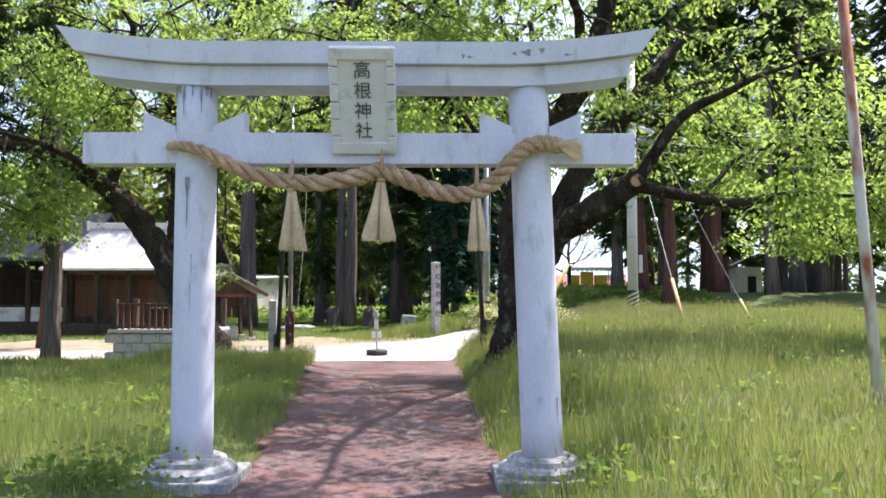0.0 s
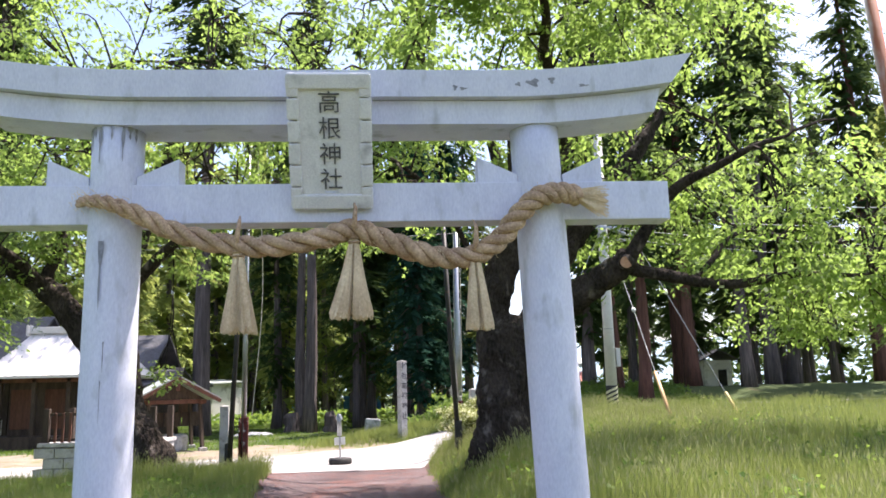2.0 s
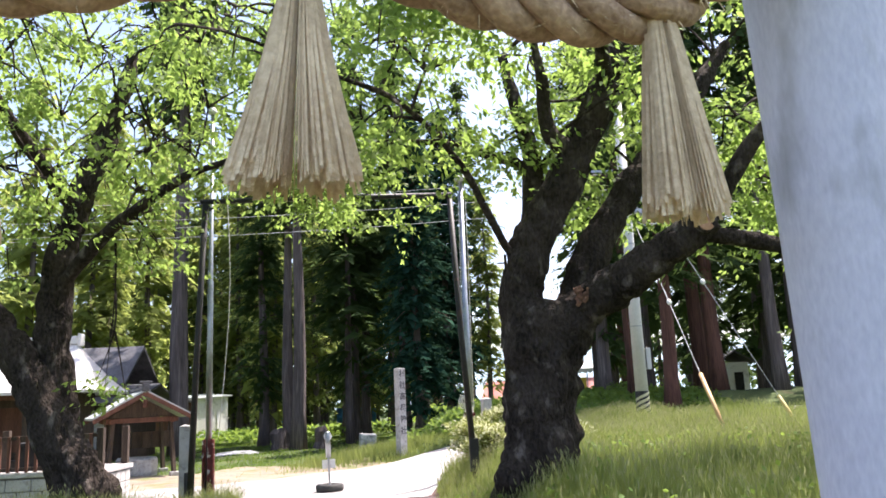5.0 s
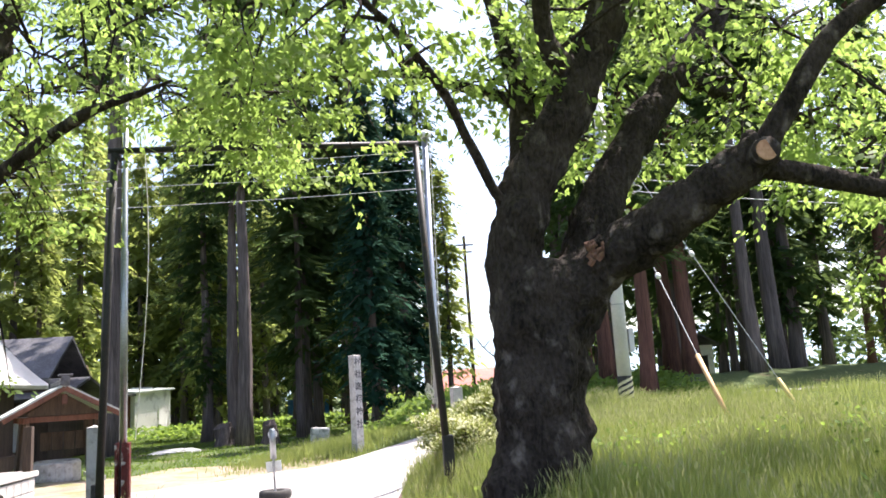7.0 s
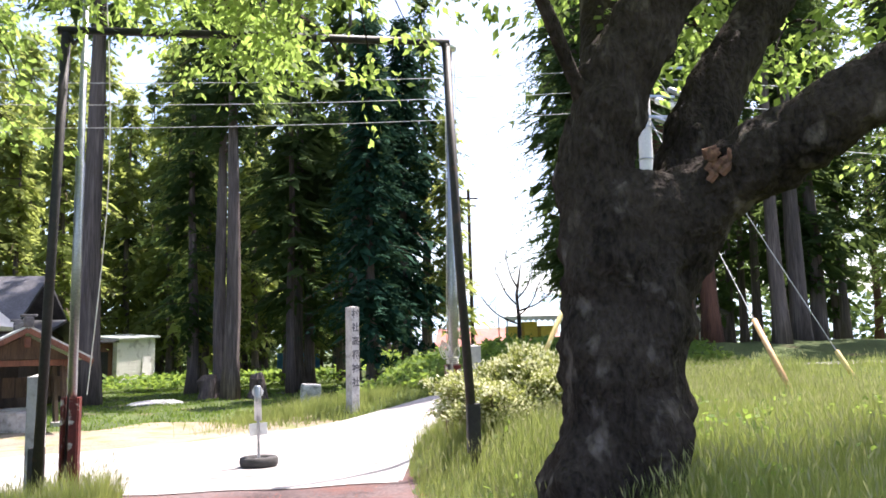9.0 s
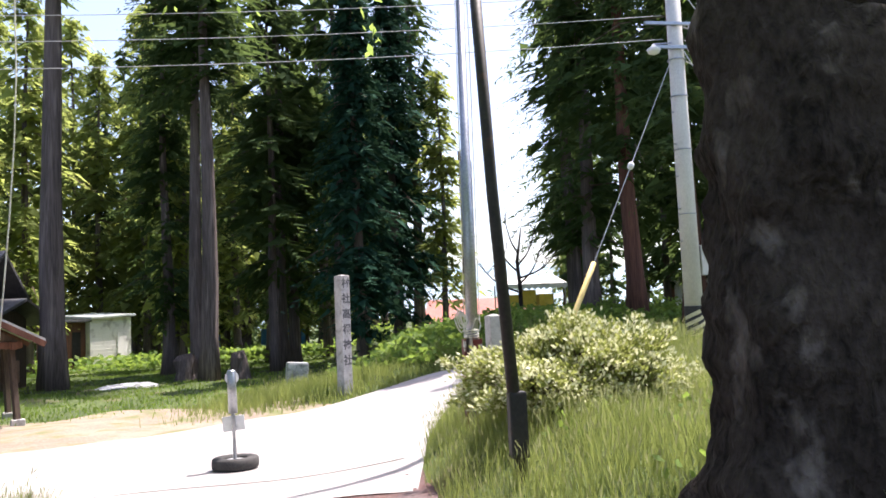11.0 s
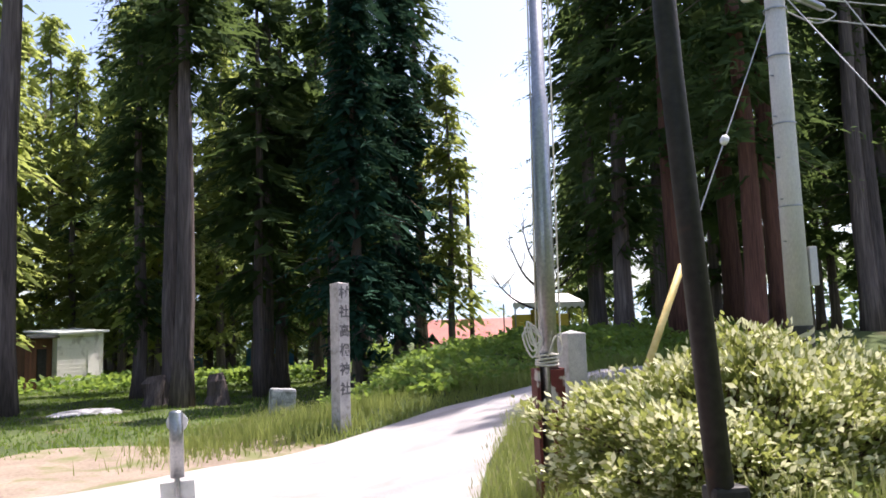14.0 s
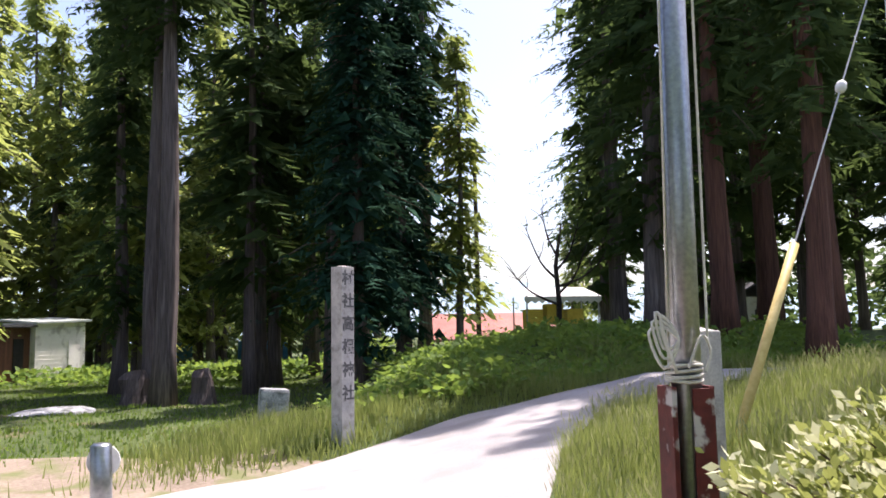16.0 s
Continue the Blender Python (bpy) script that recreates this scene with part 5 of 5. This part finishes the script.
for x, y, w in ((21.0, 47.0, 1.8),):
    z0 = h(x, y)
    hu = thing("small_outbuilding", "small pale outbuilding among the trees", "building", "outbuildings", at=(x, y, z0 - 0.3))
    Build().box((0, 0, 1.1), (w, 2.4, 2.2)).done("wall", M_WALLW, hu)
    gable(Build(), -w / 2 - 0.3, w / 2 + 0.3, -1.6, 1.6, 2.15, 2.8, 0.1).done("roof", M_ROOFD, hu)
    Build().box((w * 0.15, -1.22, 1.0), (w * 0.3, 0.05, 1.2), bevel=0.01).done("window", M_DARKIN, hu)
tn = thing("market_tent", "white scalloped awning over yellow crates", "tent", at=(9.7, 41, h(9.7, 41)))
tb = Build()
n = 22
for i in range(n + 1):
    x = -1.5 + 3.0 * i / n
    tb.v += [(x, -1, 1.55 - (0.12 if i % 2 else 0.02)), (x, -1, 1.7), (x, 1, 2.15), (x, 1, 2.1)]
for i in range(n):
    k = 4 * i
    tb.f += [(k, k + 4, k + 5, k + 1), (k + 1, k + 5, k + 6, k + 2), (k + 2, k + 6, k + 7, k + 3)]
tb.done("awning", M_WHITE, tn)
for x in (-1.4, 1.4):
    for y in (-0.95, 0.95):
        Build().tube([(x, y, -0.2), (x, y, 1.75)], [0.03, 0.03], 8).done("leg", M_STEEL, tn)
for i in range(3):
    Build().box((-0.9 + i * 0.8, 0, 0.85 + 0.2 * (i % 2)), (0.66, 0.6, 0.8), bevel=0.03).done("crate", M_TENTY, tn)
bl = Build()
for i in range(9):
    for j in range(5):
        bl.v.append((-1.6 + i * 0.4, 0.12 * noise.noise(Vector((i * 0.5, j * 0.6, 2))), 0.2 + j * 0.3 + 0.08 * noise.noise(Vector((i, j, 5)))))
for i in range(8):
    for j in range(4):
        k = i * 5 + j
        bl.f.append((k, k + 5, k + 6, k + 1))
for x in (-8.5, -2.4):
    tagged(bl.done("blue_sheet", M_BLUE, m=pose(x, 66, h(x, 66) + 0.2)), "blue plastic sheet hung far behind the trees", "sheet", "blue sheets")

# ---------------------------------------------------------------- azalea bush
rr = random.Random(31)
bx, by = 2.74, 13.45
az = thing("azalea_bush", "rounded azalea bush with pale green-white tips", "bush", at=(bx, by, h(bx, by)))
lv, tips, tg = Build(), Build(), Build()
for i in range(3000):
    u = Vector((rr.gauss(0, 1), rr.gauss(0, 1), abs(rr.gauss(0, 1)) * 1.05 + rr.uniform(-0.15, 0.1))).normalized()
    bumpy = 0.80 + 0.34 * noise.noise(u * 2.1) + 0.16 * noise.noise(u * 5.0)
    depth = rr.uniform(0.62, 1.0) ** 0.5
    p = Vector((u.x * 1.45, u.y * 1.12, 0.12 + max(0, u.z) * 0.92)) * bumpy * depth
    if p.z < 0.05:
        p.z = rr.uniform(0.05, 0.35)
    if i % 6 == 0:
        tg.tube([(p.x * 0.25, p.y * 0.25, 0), (p.x * 0.7, p.y * 0.7, p.z * 0.6), p], [0.012, 0.008, 0.003], 4, cap=False)
    for k in range(11):
        d = (u + Vector((rr.gauss(0, 0.7), rr.gauss(0, 0.7), rr.gauss(0.25, 0.6)))).normalized()
        s = rr.uniform(0.035, 0.075)
        e = d.cross(Vector((rr.gauss(0, 1), rr.gauss(0, 1), rr.gauss(0, 1)))).normalized()
        q = p + Vector((rr.gauss(0, 0.04), rr.gauss(0, 0.04), rr.gauss(0, 0.035)))
        t = tips if depth > 0.9 and rr.random() < 0.5 else lv
        t.add([q, q + d * s * 0.5 + e * s * 0.24, q + d * s, q + d * s * 0.5 - e * s * 0.24], [(0, 1, 2, 3)])
tagged(tg.done("twigs", M_TWIG, az), kind="stuff")
tagged(lv.done("leaves", M_BUSH, az), kind="stuff")
tagged(tips.done("young_tips", M_BLOOM, az), "pale creamy young tips", kind="stuff")

# ---------------------------------------------------------------- grass


def grass(name, label, n, area, height, material, seed, width=0.011, heads=None, keep=None):
    """Blades of uneven height, bent by their own weight."""
    rs = np.random.RandomState(seed)
    x = rs.uniform(area[0], area[1], n * 2)
    y = area[2] + (area[3] - area[2]) * rs.uniform(0, 1, n * 2)
    x, y = x + rs.normal(0, 0.6, n * 2), y + rs.normal(0, 0.6, n * 2)
    keepers = keep(x, y, rs) if keep else np.ones(len(x), bool)
    x, y = x[keepers][:n], y[keepers][:n]
    n = len(x)
    z = rise(x, y)
    patch = 0.5 + 0.5 * np.sin(1.9 * x + 0.8 * np.sin(1.3 * y)) * np.sin(1.6 * y + 0.7 * np.sin(2.1 * x))
    hgt = height * (0.45 + 0.55 * patch) * rs.uniform(0.55, 1.25, n)
    a = rs.uniform(0, 2 * np.pi, n)
    w = width * rs.uniform(0.6, 1.4, n)
    bend = hgt * rs.uniform(0.08, 0.55, n)
    b = rs.uniform(0, 2 * np.pi, n)
    dx, dy = np.cos(a) * w, np.sin(a) * w
    bx_, by_ = np.cos(b) * bend, np.sin(b) * bend
    v = np.empty((n, 3, 3))
    v[:, 0] = np.stack([x - dx, y - dy, z - 0.02], 1)
    v[:, 1] = np.stack([x + dx, y + dy, z - 0.02], 1)
    v[:, 2] = np.stack([x + bx_, y + by_, z + hgt], 1)
    me = bpy.data.meshes.new(name)
    f = np.arange(n * 3).reshape(-1, 3).tolist()
    me.from_pydata(v.reshape(-1, 3).tolist(), [], f)
    me.materials.append(material)
    tagged(new(name, me), label, "grass", kind="stuff")
    if heads:
        hb = Build()
        for i in range(0, n, heads):
            p = Vector(v[i, 2].tolist())
            if hgt[i] < height * 0.5:
                continue
            q = p + Vector((bx_[i] * 0.3, by_[i] * 0.3, 0.075))
            s = Vector((dx[i], dy[i], 0)).normalized() * 0.007
            hb.add([p - Vector((0, 0, 0.01)), p.lerp(q, 0.4) + s * 0.7, q, p.lerp(q, 0.4) - s], [(0, 1, 2, 3)])
        tagged(hb.done("grass_seed_heads", M_SEED), "pale seed heads above the long grass", "grass", kind="stuff")


def right_side(x, y, rs):
    near = np.interp(x, NEAR_X, NEAR_Y)
    edge = 1.12 + 0.12 * np.sin(3 * y) * rs.uniform(0, 1, len(x))
    return (x > edge) & (y < near - 0.05 - 0.1 * rs.uniform(0, 1, len(x))) & (np.hypot(x - 1.39, y) > 0.42)


def left_side(x, y, rs):
    edge = np.interp(y, (-12, 1, 6, 10, 14), (-0.95, -1.0, -1.45, -2.0, -2.6)) - 0.12 * rs.uniform(0, 1, len(x))
    return (x < edge) & (np.hypot(x + 1.265, y) > 0.42) & (np.hypot(x + 6.3, y - 15) > 1.6)


grass("meadow_grass", "tall sunlit meadow grass beside the path", 86000, (1.1, 6.0, -6, 9), 0.36, M_GRASS, 3, 0.0045, 7, right_side)
grass("meadow_grass", "tall meadow grass under the cherry tree", 70000, (1.1, 8.0, 9, 21), 0.36, M_GRASS, 4, 0.0045, 5, right_side)
grass("meadow_grass", "tall meadow grass out on the open field", 36000, (6.0, 16.0, -4, 22), 0.38, M_GRASS, 5, 0.009, 9, right_side)
grass("verge_grass", "soft green grass beside the path", 60000, (-6.5, -0.9, -6, 13.0), 0.24, M_GRASS, 6, 0.005, 40, left_side)
grass("verge_grass", "patchy grass under the cherry tree", 14000, (-15, -6.5, 0, 13.4), 0.22, M_GRASS, 7, 0.013, None, left_side)


def beyond(x, y, rs):
    return y > np.interp(x, FAR_X, FAR_Y) + 0.1 + 0.5 * rs.uniform(0, 1, len(x)) * (x < 0)


grass("lane_edge_grass", "rough grass along the far edge of the lane", 16000, (-2.0, 9.0, 22, 27), 0.36, M_GRASS, 8, 0.011, 12, beyond)
grass("lane_edge_grass", "rough grass strip between lane and pole", 7000, (1.3, 9.0, 15, 21.8), 0.38, M_GRASS, 10, 0.010, 10, right_side)
def frame_foot(x, y, rs):
    return (x < -2.0 - 0.12 * (y - 11) - 0.15 * rs.uniform(0, 1, len(x))) & (y < 13.7)


def lawn_zone(x, y, rs):
    return y > np.interp(x, FAR_X, FAR_Y) + 0.1 + np.clip((0.7 - x) / 4, 0, 1) * (4.4 + 1.6 * rs.uniform(0, 1, len(x)))


grass("lawn", "short shaded lawn under the cedars", 28000, (-16, 0.8, 21.5, 48), 0.12, M_WEED, 9, 0.022, None, lawn_zone)
grass("verge_grass", "tall tuft of grass at the foot of the pipe frame", 15000, (-5.0, -2.0, 9.6, 13.2), 0.44, M_GRASS, 12, 0.006, 12, frame_foot)

wd = Build()
rr = random.Random(61)
for i in range(2100):
    x, y = rr.uniform(0.6, 12), 24.8 + 8.0 * rr.random() ** 1.2
    if x < 2 and y > 28:
        continue
    hgt = rr.uniform(0.15, 0.55) * (0.7 + 0.6 * noise.noise(Vector((x * 0.6, y * 0.6, 0))))
    c = Vector((x, y, h(x, y)))
    for k in range(9):
        p = c + Vector((rr.gauss(0, 0.16), rr.gauss(0, 0.16), rr.uniform(0, 1) * hgt))
        d = Vector((rr.gauss(0, 1), rr.gauss(0, 1), rr.uniform(-0.1, 0.7))).normalized()
        s = rr.uniform(0.10, 0.22)
        e = d.cross(Vector((rr.gauss(0, 1), rr.gauss(0, 1), 1))).normalized() * s * 0.28
        wd.add([p, p + d * s * 0.5 + e, p + d * s, p + d * s * 0.5 - e], [(0, 1, 2, 3)])
tagged(wd.done("bank_weeds", M_WEED), "leafy weeds covering the grassy bank", "weeds", kind="stuff")
lw = Build()
for i in range(1300):
    x, y = rr.uniform(-24, 4), rr.uniform(46, 60)
    c = Vector((x, y, h(x, y)))
    for k in range(7):
        p = c + Vector((rr.gauss(0, 0.3), rr.gauss(0, 0.3), rr.uniform(0, 0.6)))
        d = Vector((rr.gauss(0, 1), rr.gauss(0, 1), rr.uniform(-0.1, 0.6))).normalized()
        s = rr.uniform(0.2, 0.4)
        e = d.cross(Vector((rr.gauss(0, 1), rr.gauss(0, 1), 1))).normalized() * s * 0.3
        lw.add([p, p + d * s * 0.5 + e, p + d * s, p + d * s * 0.5 - e], [(0, 1, 2, 3)])
tagged(lw.done("grove_undergrowth", M_WEED), "sunlit undergrowth at the back of the grove", "weeds", kind="stuff")
for x, y, r in ((-1.75, -0.45, 0.5), (1.75, -0.55, 0.30), (-3.9, 11.0, 0.35)):
    c0 = Vector((x, y, h(x, y)))
    ww = Build()
    for i in range(int(900 * r)):
        p = c0 + Vector((rr.gauss(0, r * 0.5), rr.gauss(0, r * 0.4), abs(rr.gauss(0, 0.12))))
        d = Vector((rr.gauss(0, 1), rr.gauss(0, 1), rr.uniform(0, 0.8))).normalized()
        s = rr.uniform(0.035, 0.07)
        e = d.cross(Vector((rr.gauss(0, 1), rr.gauss(0, 1), 1))).normalized() * s * 0.35
        ww.add([p, p + d * s * 0.5 + e, p + d * s, p + d * s * 0.5 - e], [(0, 1, 2, 3)])
    tagged(ww.done("leafy_weeds", M_WEED), "low leafy weeds growing beside the plinth", "weeds", "leafy weeds", kind="stuff")

fw = Build()
rr = random.Random(88)
for i in range(15000):
    left = i % 3 > 0
    x = rr.uniform(-80, 8) if left else rr.uniform(26, 95)
    y = rr.uniform(84, 92) if left else rr.uniform(62, 72)
    top = 6 + 5 * noise.noise(Vector((x * 0.16, 0, 3))) + 3 * noise.noise(Vector((x * 0.6, 0, 7)))
    p = Vector((x, y, h(x, y) + max(0.5, top) * rr.random()))
    d = Vector((rr.gauss(0, 1), rr.gauss(0, 1), rr.gauss(0, 0.6))).normalized()
    s = rr.uniform(0.5, 1.1)
    e = d.cross(Vector((rr.gauss(0, 1), rr.gauss(0, 1), 1))).normalized() * s * 0.3
    fw.add([p, p + d * s * 0.5 + e, p + d * s, p + d * s * 0.5 - e], [(0, 1, 2, 3)])
tagged(fw.done("far_woods", M_NEEDLE), "line of distant leafy woods behind the grove", "woods", kind="stuff")

fs = Build()
rr = random.Random(14)
for i in range(9000):
    y = rr.uniform(-4, 14)
    u = rr.betavariate(0.45, 0.45)
    a, c = path_left(y) - 0.05, path_right(y) + 0.05
    x = a + (c - a) * u
    p = Vector((x, y, h(x, y) + 0.024))
    w = rr.uniform(0, 6.3)
    s = rr.uniform(0.008, 0.02)
    d, e = Vector((math.cos(w), math.sin(w), 0.25)) * s, Vector((-math.sin(w), math.cos(w), 0.1)) * s * 0.5
    fs.add([p - d, p + e, p + d, p - e], [(0, 1, 2, 3)])
tagged(fs.done("fallen_sepals", M_SEPAL), "reddish fallen cherry sepals lying along the path", "litter", kind="stuff")

cw = Build()
rr = random.Random(52)
for i in range(1500):
    x, y = (rr.uniform(1.25, 9), rr.uniform(-4, 13)) if i % 3 else (rr.uniform(-6, -1.2), rr.uniform(-3, 11))
    if noise.noise(Vector((x * 0.5, y * 0.5, 4))) < -0.05 or (x < 0 and x > path_left(y) - 0.15) or math.hypot(abs(x) - 1.33, y) < 0.45:
        continue
    c = Vector((x, y, h(x, y)))
    tall = rr.uniform(0.08, 0.34 if x > 0 else 0.2)
    for k in range(8):
        p = c + Vector((rr.gauss(0, 0.08), rr.gauss(0, 0.08), tall * rr.uniform(0.3, 1)))
        d = Vector((rr.gauss(0, 1), rr.gauss(0, 1), rr.uniform(0, 0.8))).normalized()
        s = rr.uniform(0.04, 0.11)
        e = d.cross(Vector((rr.gauss(0, 1), rr.gauss(0, 1), 1))).normalized() * s * 0.3
        cw.add([p, p + d * s * 0.5 + e, p + d * s, p + d * s * 0.5 - e], [(0, 1, 2, 3)])
tagged(cw.done("meadow_weeds", M_WEED), "broad-leaved weeds scattered through the meadow grass", "weeds", kind="stuff")
